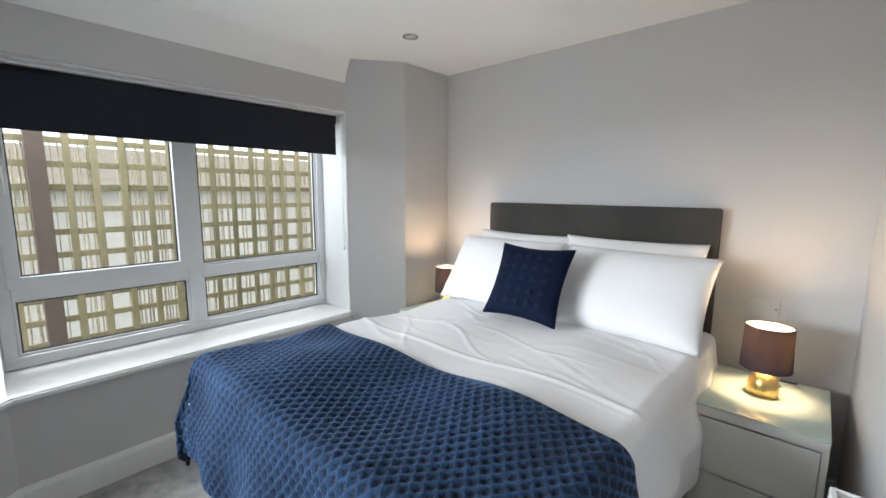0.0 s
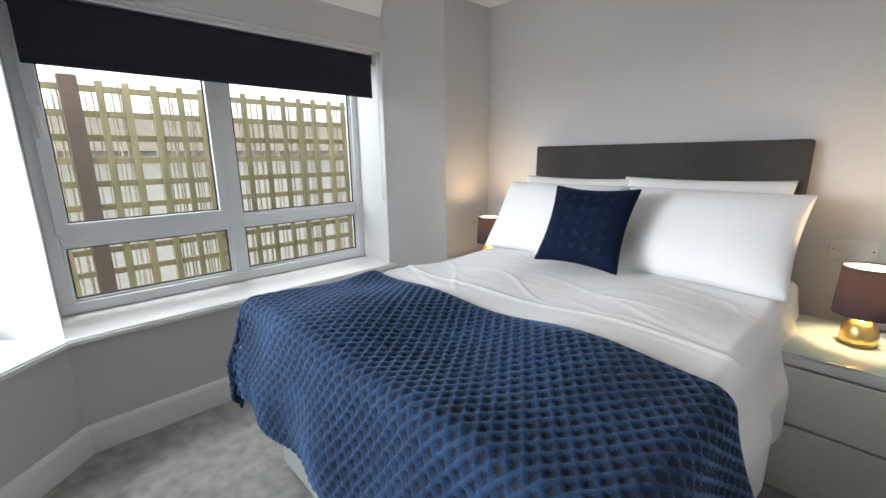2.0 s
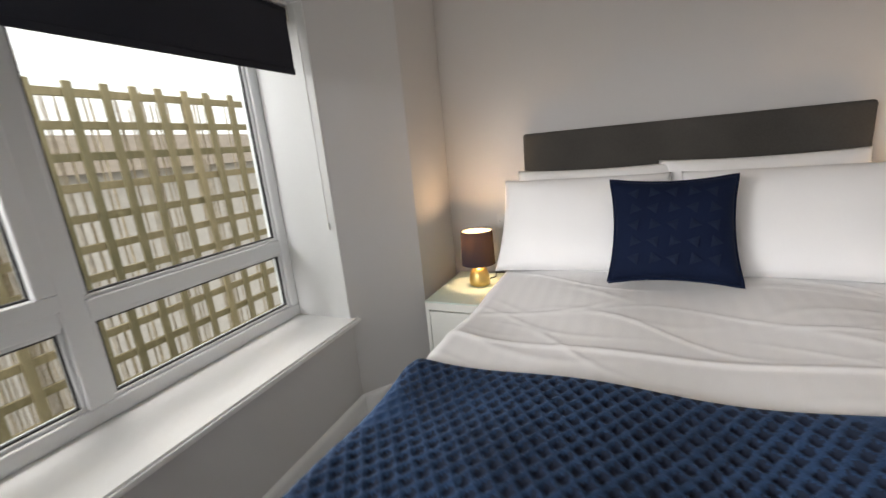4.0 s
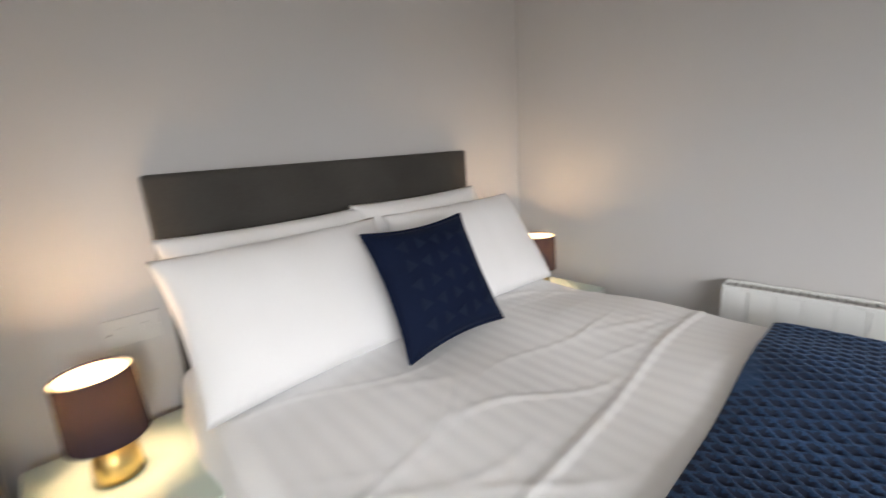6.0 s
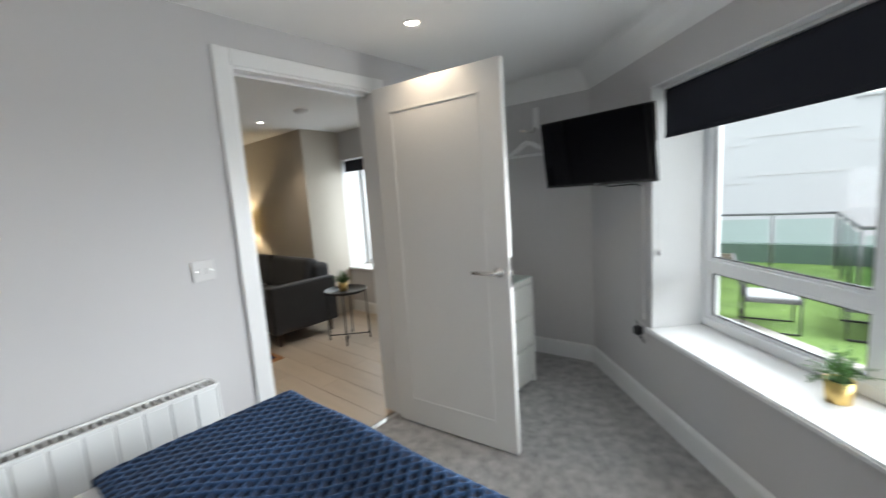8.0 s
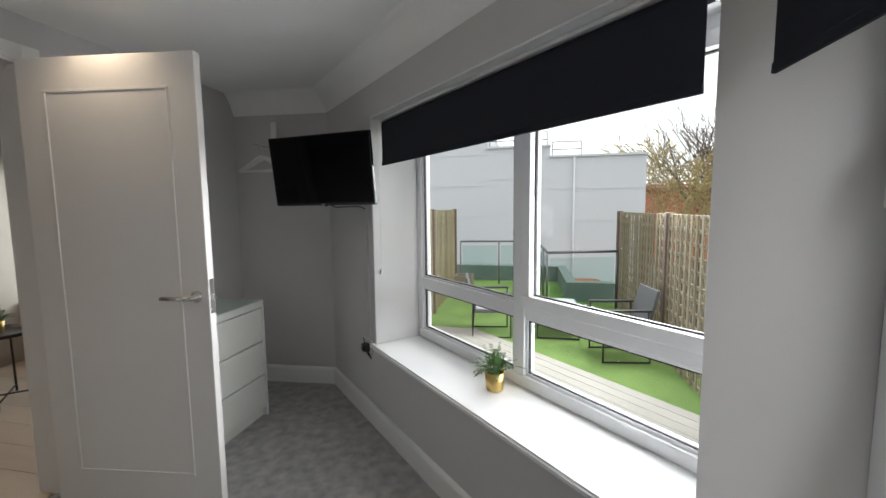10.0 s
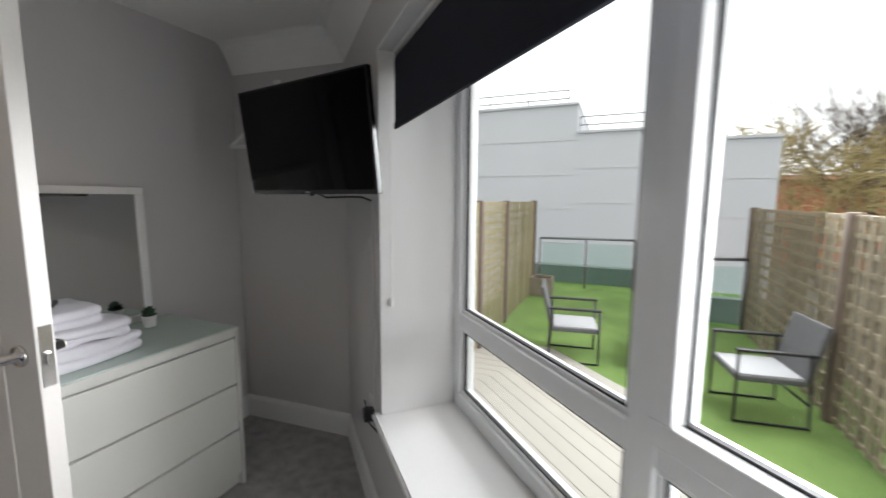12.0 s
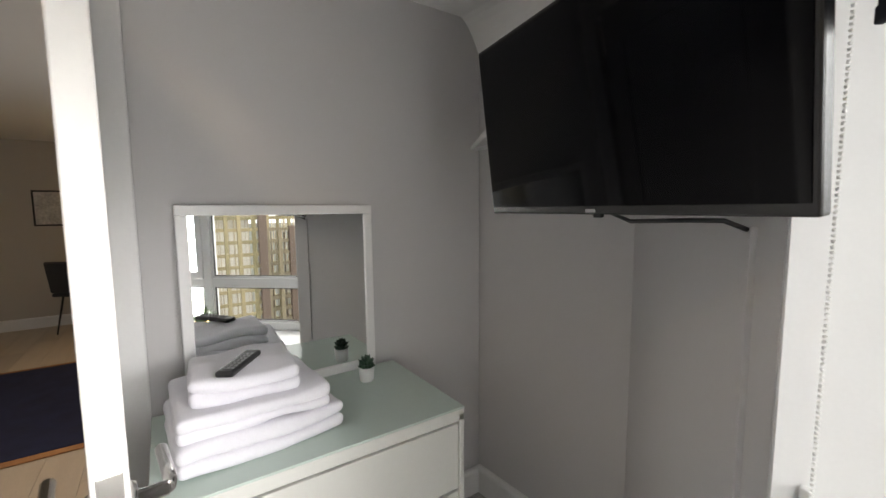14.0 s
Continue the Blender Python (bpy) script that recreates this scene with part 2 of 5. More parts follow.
M_SLATE = material("grey_roof", (0.25, 0.25, 0.26), 0.9, vary=0.2, scale=2, fine=20, bump=0.2)
M_REDROOF = material("red_metal_roof", (0.35, 0.10, 0.06), 0.6, vary=0.1, bump=0.0)
M_BARK = material("tree_bark", (0.16, 0.13, 0.11), 0.9, vary=0.3, scale=6, fine=60, bump=0.3)
M_WILLOW = material("willow_twigs", (0.42, 0.34, 0.16), 0.9, vary=0.4, scale=3, fine=30, bump=0.0)
M_SHRUB = material("shrub_leaves", (0.10, 0.12, 0.04), 0.8, alt=(0.24, 0.24, 0.08), vary=0.4, scale=5, fine=60, bump=0.0)
M_EARTH = material("far_ground", (0.12, 0.12, 0.10), 0.95, vary=0.3, scale=0.2, fine=3, bump=0.1)
M_CREAMWALL = material("far_cream_render", (0.62, 0.58, 0.53), 0.9, vary=0.12, scale=0.5, fine=6, bump=0.05)
M_EXT = material("outer_wall_render", (0.45, 0.44, 0.42), 0.9, vary=0.1, scale=1, bump=0.1)
M_GLASS = glass_material("window_glass", (0.97, 0.99, 0.98))
M_GREENGLASS = glass_material("balustrade_glass", (0.87, 0.95, 0.92))
M_SHADE = shade_material("charcoal_lamp_shade", (0.035, 0.032, 0.05), (0.16, 0.12, 0.10), 0.09)
M_SHADEIN = material("shade_lining", (0.85, 0.80, 0.70), 0.8, bump=0.0)
M_CREAM = shade_material("cream_lamp_shade", (0.7, 0.62, 0.45), (0.85, 0.7, 0.4))
M_BULB = material("lit_bulb", (1, 0.9, 0.7), 0.5, bump=0.0, emit=(1.0, 0.72, 0.40, 14))
M_SPOTLIT = material("lit_downlight", (1, 0.95, 0.9), 0.5, bump=0.0, emit=(1.0, 0.88, 0.70, 22))
M_MIRROR = material("mirror_silver", (0.90, 0.92, 0.91), 0.0, 1.0, vary=0.0, bump=0.0)
M_SOIL = material("potting_soil", (0.03, 0.02, 0.015), 0.95, vary=0.4, bump=0.4)
M_REMOTE = material("black_remote_plastic", (0.012, 0.012, 0.013), 0.35, bump=0.0)
M_BUTTON = material("grey_rubber_button", (0.30, 0.30, 0.31), 0.6, bump=0.0)
M_PRINT = material("framed_print_paper", (0.55, 0.53, 0.50), 0.7, vary=0.4, scale=9, fine=40, bump=0.0)
M_PLANTER = material("weathered_planter_wood", (0.24, 0.20, 0.16), 0.9, vary=0.25, scale=6, bump=0.2)


# ---- mesh helpers ----
def flat(bm, m, name):
    me = bpy.data.meshes.new(name)
    bm.to_mesh(me)
    bm.free()
    me.materials.append(m)
    return me


def smooth(me):
    me.polygons.foreach_set("use_smooth", [True] * len(me.polygons))
    return me


def box(x0, y0, z0, x1, y1, z1, bevel=0.0, bm=None, seg=2):
    b2 = bmesh.new()
    bmesh.ops.create_cube(b2, size=1, matrix=Matrix.LocRotScale(((x0 + x1) / 2, (y0 + y1) / 2, (z0 + z1) / 2), None, (abs(x1 - x0), abs(y1 - y0), abs(z1 - z0))))
    if bevel:
        bmesh.ops.bevel(b2, geom=b2.edges[:], offset=bevel, segments=seg, affect="EDGES", profile=0.5)
    return join(bm, b2)


def join(bm, b2):
    if bm is None:
        return b2
    me = bpy.data.meshes.new("tmp")
    b2.to_mesh(me)
    b2.free()
    bm.from_mesh(me)
    bpy.data.meshes.remove(me)
    return bm


def prism(pts, z0, z1, bm=None):
    b2 = bmesh.new()
    lo = [b2.verts.new((p[0], p[1], z0)) for p in pts]
    hi = [b2.verts.new((p[0], p[1], z1)) for p in pts]
    n = len(pts)
    b2.faces.new(lo)
    b2.faces.new(hi)
    for i in range(n):
        b2.faces.new((lo[i], lo[(i + 1) % n], hi[(i + 1) % n], hi[i]))
    bmesh.ops.recalc_face_normals(b2, faces=b2.faces[:])
    return join(bm, b2)


def tube(pts, r, bm=None, sides=10, r2=None):
    """A round bar along a line of points, tapering to r2."""
    b2 = bmesh.new()
    pts = [Vector(p) for p in pts]
    r2 = r if r2 is None else r2
    rings = []
    n = len(pts)
    for i, p in enumerate(pts):
        d = (pts[min(i + 1, n - 1)] - pts[max(i - 1, 0)]).normalized()
        side = d.orthogonal().normalized() if i == 0 else (side - d * side.dot(d)).normalized()
        up = d.cross(side)
        rr = r + (r2 - r) * i / max(1, n - 1)
        rings.append([b2.verts.new(p + rr * (math.cos(a) * side + math.sin(a) * up)) for a in [2 * math.pi * k / sides for k in range(sides)]])
    for a, b in zip(rings, rings[1:]):
        for k in range(sides):
            b2.faces.new((a[k], a[(k + 1) % sides], b[(k + 1) % sides], b[k]))
    b2.faces.new(rings[0][::-1])
    b2.faces.new(rings[-1])
    for f in b2.faces:
        f.smooth = len(f.verts) == 4
    return join(bm, b2)


def lathe(profile, bm=None, sides=40, cap=True):
    """A turned shape from (radius, height) pairs."""
    b2 = bmesh.new()
    rings = [[b2.verts.new((max(r, 1e-4) * math.cos(2 * math.pi * k / sides), max(r, 1e-4) * math.sin(2 * math.pi * k / sides), z)) for k in range(sides)] for r, z in profile]
    for a, b in zip(rings, rings[1:]):
        for k in range(sides):
            f = b2.faces.new((a[k], a[(k + 1) % sides], b[(k + 1) % sides], b[k]))
            f.smooth = True
    if cap:
        b2.faces.new(rings[0][::-1])
        b2.faces.new(rings[-1])
    bmesh.ops.recalc_face_normals(b2, faces=b2.faces[:])
    return join(bm, b2)


def moved(bm, m):
    bmesh.ops.transform(bm, matrix=m, verts=bm.verts[:])
    return bm


def thing(name, m, label, category, group=""):
    ob = new(name)
    ob.empty_display_size = 0.1
    ob.matrix_world = m
    return tagged(ob, label, category, group)


def part(name, bm, mat, parent, label="", local=None):
    me = bm if isinstance(bm, bpy.types.Mesh) else flat(bm, mat, name)
    ob = new(name, me)
    if isinstance(bm, bpy.types.Mesh) and mat is not None and not me.materials:
        me.materials.append(mat)
    ob.parent = parent
    if local is not None:
        ob.matrix_local = local
    return tagged(ob, label)


def solid(name, bm, mat, label, category, group=""):
    return tagged(new(name, flat(bm, mat, name)), label, category, group)


def setting(name, bm, mat, label="", category=""):
    return tagged(new(name, flat(bm, mat, name)), label, category, kind="structure")


def grid_mesh(name, rows, mat, closed=False):
    """A smooth sheet from rows of points (an array n x m x 3)."""
    n, k, _ = rows.shape
    idx = np.arange(n * k).reshape(n, k)
    quads = np.stack([idx[:-1, :-1], idx[1:, :-1], idx[1:, 1:], idx[:-1, 1:]], -1).reshape(-1, 4)
    me = bpy.data.meshes.new(name)
    me.from_pydata(rows.reshape(-1, 3).tolist(), [], quads.tolist())
    me.materials.append(mat)
    return smooth(me)


def on2(s, off):
    """A point of the plan, s along the second window's wall and off outward from its inner face."""
    p = A + U2 * s + N2 * off
    return (p.x, p.y)


ANG2 = math.degrees(math.atan2(U2.y, U2.x))

# ---- bedroom: structure ----
T = 0.36
setting("floor", prism([(-1.75, 0.3), (-1.75, 2.4), (-1.5, 3.05), (1.25, 3.05), (1.25, -1.4), (0.45, -1.4)], -0.12, 0.0), M_CARPET, "mottled grey short-pile bedroom carpet", "carpet")
setting("ceiling", prism([(-1.80, 0.3), (-1.80, 2.6), (-1.3, 3.05), (1.25, 3.05), (1.25, -1.6), (0.4, -1.6), on2(1.9, 0.36), on2(0.0, 0.36)], CEIL, CEIL + 0.12), M_CEIL, "white painted bedroom ceiling", "ceiling")
# first window's wall
w1_plan = [tuple(A), tuple(B), (XW - T, B.y), (XW - T, A.y)]
bm = prism(w1_plan, -0.6, SILL - 0.03)
prism(w1_plan, HEAD, CEIL, bm)
setting("wall_west", bm, M_WALL, "light grey painted wall under and over the first window", "wall")
# pier between the windows
p1, p2 = (XW - T, A.y), on2(0, T)
setting("wall_pier", prism([tuple(A), p1, (p1[0] - 0.02, p2[1] + 0.08), p2], -0.6, CEIL), M_WALL, "pale wedge-shaped pier between the two windows", "wall")
# chamfered column and bed wall
setting("wall_column", prism([tuple(B), tuple(C), tuple(D), (D.x, D.y + 0.12), (B.x - T, D.y + 0.12), (B.x - T, B.y)], -0.6, CEIL), M_WALL, "grey chamfered corner column beside the bed", "wall")
setting("wall_north", box(D.x, D.y, -0.6, 1.32, D.y + 0.12, CEIL), M_WALL, "light grey painted wall behind the bed", "wall")
# second window's wall and back wall
bm = prism([on2(0, 0), on2(W2END, 0), on2(W2END, T), on2(0, T)], -0.6, SILL - 0.03)
prism([on2(0, 0), on2(W2END, 0), on2(W2END, T), on2(0, T)], HEAD, CEIL, bm)
prism([on2(W2END, 0), tuple(G), (G.x, G.y - 0.25), on2(W2END, T)], -0.6, CEIL, bm)
setting("wall_south_west", bm, M_WALL, "light grey painted wall around the wide terrace window", "wall")
setting("wall_south", prism([(G.x, G.y), (F.x + 0.12, F.y), (F.x + 0.12, F.y - 0.2), (G.x, G.y - 0.25)], -0.6, CEIL), M_WALL, "light grey painted end wall of the hanging recess", "wall")
# door wall
bm = prism([(E.x, DOOR_Y1 + 0.025), (E.x + 0.12, DOOR_Y1 + 0.025), (E.x + 0.12, E.y), tuple(EB)], -0.12, CEIL)
box(E.x, F.y, -0.12, E.x + 0.12, DOOR_Y0 - 0.025, CEIL, bm=bm)
box(E.x, DOOR_Y0 - 0.025, DOOR_H + 0.02, E.x + 0.12, DOOR_Y1 + 0.025, CEIL, bm=bm)
setting("wall_east", bm, M_WALL, "light grey painted wall with the doorway", "wall")


def cove(name, a, b, w, h):
    """A curved slope where a wall runs into the ceiling; a to b with the room on its left hand."""
    a, b = Vector(a), Vector(b)
    d = (b - a).normalized()
    nrm = Vector((-d.y, d.x))
    b2 = bmesh.new()
    prof = [(-0.02, CEIL - h)] + [(w * (k / 6) ** 1.0, CEIL - h + h * math.sin(k / 6 * math.pi / 2) ** 0.9) for k in range(0, 7)] + [(w, CEIL + 0.03), (-0.02, CEIL + 0.03)]
    ends = []
    for p in (a, b):
        ends.append([b2.verts.new((p.x + nrm.x * o, p.y + nrm.y * o, z)) for o, z in prof])
    n = len(prof)
    for i in range(n):
        b2.faces.new((ends[0][i], ends[0][(i + 1) % n], ends[1][(i + 1) % n], ends[1][i]))
    b2.faces.new(ends[0])
    b2.faces.new(ends[1])
    bmesh.ops.recalc_face_normals(b2, faces=b2.faces[:])
    return setting(name, b2, M_CEIL, "white sloped plaster edge of the ceiling", "trim")


cove("trim_slope_1", B, A, 0.09, 0.15)
cove("trim_slope_2", A, G, 0.13, 0.15)
cove("trim_slope_3", G, F, 0.13, 0.15)


def skirting(name, a, b, h=0.13, t=0.018):
    a, b = Vector(a), Vector(b)
    d = (b - a).normalized()
    n = Vector((-d.y, d.x))
    b2 = bmesh.new()
    prof = [(-0.004, 0), (t, 0), (t, h - 0.02), (t - 0.004, h - 0.008), (0.005, h), (-0.004, h)]
    ends = [[b2.verts.new((p.x + n.x * o, p.y + n.y * o, z)) for o, z in prof] for p in (a, b)]
    for i in range(len(prof)):
        j = (i + 1) % len(prof)
        b2.faces.new((ends[0][i], ends[0][j], ends[1][j], ends[1][i]))
    b2.faces.new(ends[0])
    b2.faces.new(ends[1])
    bmesh.ops.recalc_face_normals(b2, faces=b2.faces[:])
    return setting(name, b2, M_WHITE, "white painted skirting board", "baseboard")


skirting("baseboard_1", B, A)
skirting("baseboard_2", A, G)
skirting("baseboard_3", G, F)
skirting("baseboard_4", F, (E.x, DOOR_Y0 - 0.075))
skirting("baseboard_5", (E.x - 0.003, DOOR_Y1 + 0.075), EB)
skirting("baseboard_6", EB, D)
skirting("baseboard_7", D, C)
skirting("baseboard_8", C, B)

# window boards
bm = prism([(A.x + 0.03, A.y + 0.012), (B.x + 0.03, B.y + 0.03), (B.x, B.y), (B.x - DEPTH - 0.04, B.y), (XW - DEPTH - 0.04, A.y), tuple(A)], SILL - 0.03, SILL)
bmesh.ops.bevel(bm, geom=[e for e in bm.edges if e.calc_length() > 1.2], offset=0.008, segments=2, affect="EDGES")
setting("sill_1", bm, M_WHITE, "white window board of the first window", "window sill")
bm = prism([(A.x + 0.03, A.y + 0.012), on2(W2END + 0.025, -0.03), on2(W2END + 0.025, 0.0), on2(W2END, 0.002), on2(W2END, DEPTH + 0.04), on2(0, DEPTH + 0.04), tuple(A)], SILL - 0.03, SILL - 0.001)
bmesh.ops.bevel(bm, geom=[e for e in bm.edges if e.calc_length() > 1.2], offset=0.008, segments=2, affect="EDGES")
setting("sill_2", bm, M_WHITE, "wide white window board of the terrace window", "window sill")
# white reveal linings
bm = box(XW - DEPTH, B.y - 0.006, SILL, XW - 0.002, B.y + 0.01, HEAD)
box(XW - DEPTH, A.y, HEAD - 0.008, XW - 0.002, B.y - 0.006, HEAD + 0.01, bm=bm)
setting("trim_reveal_1", bm, M_REVEAL, "white plaster reveal of the first window", "reveal")
bm = prism([on2(W2END - 0.006, 0.002), on2(W2END + 0.01, 0.002), on2(W2END + 0.01, DEPTH), on2(W2END - 0.006, DEPTH)], SILL, HEAD)
prism([on2(0, 0.002), on2(W2END - 0.006, 0.002), on2(W2END - 0.006, DEPTH), on2(0, DEPTH)], HEAD - 0.008, HEAD + 0.01, bm)
setting("trim_reveal_2", bm, M_REVEAL, "white plaster reveal of the terrace window", "reveal")


def window(name, m, width, mull, opener_low, label):
    """A four-light casement window. Local x along it, y outward, z up from the sill; the light before or after mull opens."""
    w = thing(name, m, label, "window")
    w["kind"] = "structure"
    h = HEAD - SILL
    d = 0.07
    tr = 0.355
    part("outer_frame", box(0, 0, 0, width, d, 0.055, 0.006), M_UPVC, w)
    part("outer_frame", box(0, 0, h - 0.055, width, d, h, 0.006), M_UPVC, w)
    part("outer_frame", box(0, 0, 0.055, 0.05, d, h - 0.055, 0.006), M_UPVC, w)
    part("outer_frame", box(width - 0.05, 0, 0.055, width, d, h - 0.055, 0.006), M_UPVC, w)
    part("mullion", box(mull - 0.035, 0.001, 0.055, mull + 0.035, d, h - 0.055, 0.005), M_UPVC, w)
    part("transom", box(0.05, 0.002, tr - 0.03, mull - 0.035, d, tr + 0.03, 0.005), M_UPVC, w)
    part("transom", box(mull + 0.035, 0.002, tr - 0.03, width - 0.05, d, tr + 0.03, 0.005), M_UPVC, w)
    cells = [(0.05, mull - 0.035, 0.055, tr - 0.03, False), (mull + 0.035, width - 0.05, 0.055, tr - 0.03, False), (0.05, mull - 0.035, tr + 0.03, h - 0.055, opener_low), (mull + 0.035, width - 0.05, tr + 0.03, h - 0.055, not opener_low)]
    for x0, x1, z0, z1, opens in cells:
        b = 0.05 if opens else 0.014
        y0 = -0.012 if opens else 0.012
        if opens:
            x0, x1, z0, z1 = x0 - 0.008, x1 + 0.008, z0 - 0.008, z1 + 0.008
        bm = box(x0, y0, z0, x1, 0.055, z0 + b, 0.004)
        box(x0, y0, z1 - b, x1, 0.055, z1, 0.004, bm)
        box(x0, y0, z0 + b, x0 + b, 0.055, z1 - b, 0.004, bm)
        box(x1 - b, y0, z0 + b, x1, 0.055, z1 - b, 0.004, bm)
        sash = part("sash", bm, M_UPVC, w)
        g = 0.006
        bm = box(x0 + b - 0.001, 0.018, z0 + b - 0.001, x1 - b + 0.001, 0.03, z0 + b + g)
        box(x0 + b - 0.001, 0.018, z1 - b - g, x1 - b + 0.001, 0.03, z1 - b + 0.001, bm=bm)
        box(x0 + b - 0.001, 0.018, z0 + b + g, x0 + b + g, 0.03, z1 - b - g, bm=bm)
        box(x1 - b - g, 0.018, z0 + b + g, x1 - b + 0.001, 0.03, z1 - b - g, bm=bm)
        part("gasket", bm, M_GASKET, sash, "thin black rubber gasket")
        pane = part("pane", box(x0 + b, 0.022, z0 + b, x1 - b, 0.026, z1 - b), M_GLASS, sash, "clear glass pane")
        pane.visible_shadow = False
        if opens:
            hx = x0 + 0.025 if opener_low else x1 - 0.025
            bm = box(hx - 0.013, y0 - 0.012, 0.80, hx + 0.013, y0, 0.93, 0.005)
            box(hx - 0.010, y0 - 0.035, 0.90, hx + 0.010, y0 - 0.010, 0.925, 0.004, bm)
            box(hx - 0.010, y0 - 0.045, 0.80, hx + 0.010, y0 - 0.03, 0.925, 0.005, bm)
            part("handle", bm, M_PLASTIC, w, "white window handle")
    return w


# local x runs along the wall with outward as local y
window("window_1", Matrix.Translation((XW - DEPTH, A.y, SILL)) @ Matrix(((0, -1, 0, 0), (1, 0, 0, 0), (0, 0, 1, 0), (0, 0, 0, 1))), B.y - A.y, 0.80, True, "white plastic four-pane casement window behind trellis")
m2 = Matrix(((U2.x, N2.x, 0, on2(0, DEPTH)[0]), (U2.y, N2.y, 0, on2(0, DEPTH)[1]), (0, 0, 1, SILL), (0, 0, 0, 1)))
window("window_2", m2, W2END, 0.908, True, "wide white plastic casement window onto the terrace")


def blind(m, width, drop, label):
    b = thing("roller_blind", m, label, "blind")
    part("headrail", box(0.01, -0.005, -0.014, width - 0.01, 0.05, 0.0, 0.003), M_PLASTIC, b, "white head rail")
    tb = tube([(0.025, 0.02, -0.04), (width - 0.025, 0.02, -0.04)], 0.024, sides=16)
    part("roller", tb, M_BLIND, b)
    bm = box(0.03, -0.006, -drop, width - 0.03, -0.004, -0.04)
    part("fabric", bm, M_BLIND, b, "charcoal blackout fabric, part lowered")
    part("bottom_bar", box(0.03, -0.010, -drop - 0.004, width - 0.03, 0.001, -drop + 0.018, 0.003), M_BLIND, b)
    for x in (0.006, width - 0.018):
        part("bracket", box(x, 0.0, -0.07, x + 0.012, 0.045, 0.0, 0.003), M_CHROME, b, "metal end bracket")
    return b


DROP = HEAD - 0.01 - 1.595
blind(Matrix.Translation((XW - 0.055, A.y + 0.02, HEAD - 0.009)) @ Matrix(((0, -1, 0, 0), (1, 0, 0, 0), (0, 0, 1, 0), (0, 0, 0, 1))), B.y - A.y - 0.04, DROP, "charcoal roller blind half lowered over the first window")
mb = m2.copy()
mb.translation = (*on2(0.02, 0.055), HEAD - 0.009)
b2nd = blind(mb, W2END - 0.04, DROP, "charcoal roller blind half lowered over the terrace window")


def chain(p, z0, z1):
    """A looped bead chain hanging beside a blind."""
    b2 = bmesh.new()
    z = z0
    while z > z1:
        for o in (-0.012, 0.012):
            bmesh.ops.create_icosphere(b2, subdivisions=1, radius=0.0031, matrix=Matrix.Translation((p[0] + o * U2.x, p[1] + o * U2.y, z)))
        z -= 0.0075
    c = thing("blind_chain", Matrix.Identity(4), "white bead chain hanging beside the window blind", "blind chain")
    part("bead_loop", b2, M_PLASTIC, c)["kind"] = "stuff"
    part("tensioner", box(p[0] - 0.006, p[1] - 0.006, z1 - 0.025, p[0] + 0.006, p[1] + 0.006, z1 + 0.005, 0.002), M_PLASTIC, c)


chain(on2(W2END - 0.014, 0.04), HEAD - 0.04, 0.98)
c3 = (B.x - 0.03, B.y - 0.02)
chain(c3, HEAD - 0.04, 0.98)

# ---- doorway ----
bm = box(E.x - 0.012, DOOR_Y0 - 0.025, 0, E.x + 0.132, DOOR_Y0, DOOR_H + 0.02)
box(E.x - 0.012, DOOR_Y1, 0, E.x + 0.132, DOOR_Y1 + 0.025, DOOR_H + 0.02, bm=bm)
box(E.x - 0.012, DOOR_Y0, DOOR_H, E.x + 0.132, DOOR_Y1, DOOR_H + 0.02, bm=bm)
box(E.x + 0.05, DOOR_Y1 - 0.012, 0, E.x + 0.09, DOOR_Y1, DOOR_H - 0.012, bm=bm)
box(E.x + 0.05, DOOR_Y0, DOOR_H - 0.012, E.x + 0.09, DOOR_Y1, DOOR_H, bm=bm)
setting("trim_door_lining", bm, M_WHITE, "white painted door lining with stop", "door frame")
bm = None
for xs in ((E.x - 0.02, E.x - 0.002), (E.x + 0.122, E.x + 0.14)):
    bm = box(xs[0], DOOR_Y0 - 0.085, 0, xs[1], DOOR_Y0 - 0.012, DOOR_H + 0.085, 0.006, bm)
    box(xs[0], DOOR_Y1 + 0.012, 0, xs[1], DOOR_Y1 + 0.085, DOOR_H + 0.085, 0.006, bm)
    box(xs[0] + 0.001, DOOR_Y0 - 0.012, DOOR_H + 0.012, xs[1] - 0.001, DOOR_Y1 + 0.012, DOOR_H + 0.084, 0.006, bm)
setting("trim_architrave", bm, M_WHITE, "white moulded architrave round the doorway", "architrave")
setting("trim_threshold", box(E.x - 0.01, DOOR_Y0, -0.002, E.x + 0.03, DOOR_Y1, 0.006, 0.002), M_CHROME, "thin metal threshold strip", "threshold")

# the door leaf stands open, hinged at the recess side
LEAF = 0.80
dm = Matrix.Translation((E.x - 0.045, DOOR_Y0 + 0.0, 0.012)) @ Matrix.Rotation(math.atan2(-0.09, -LEAF), 4, "Z")
door = thing("door_1", dm, "open white panelled bedroom door with satin chrome lever handles", "door")
door["kind"] = "structure"
TH = 0.04
bm = box(0, -TH, 0, LEAF, 0, 1.975, 0.003)
part("leaf", bm, M_DOOR, door)
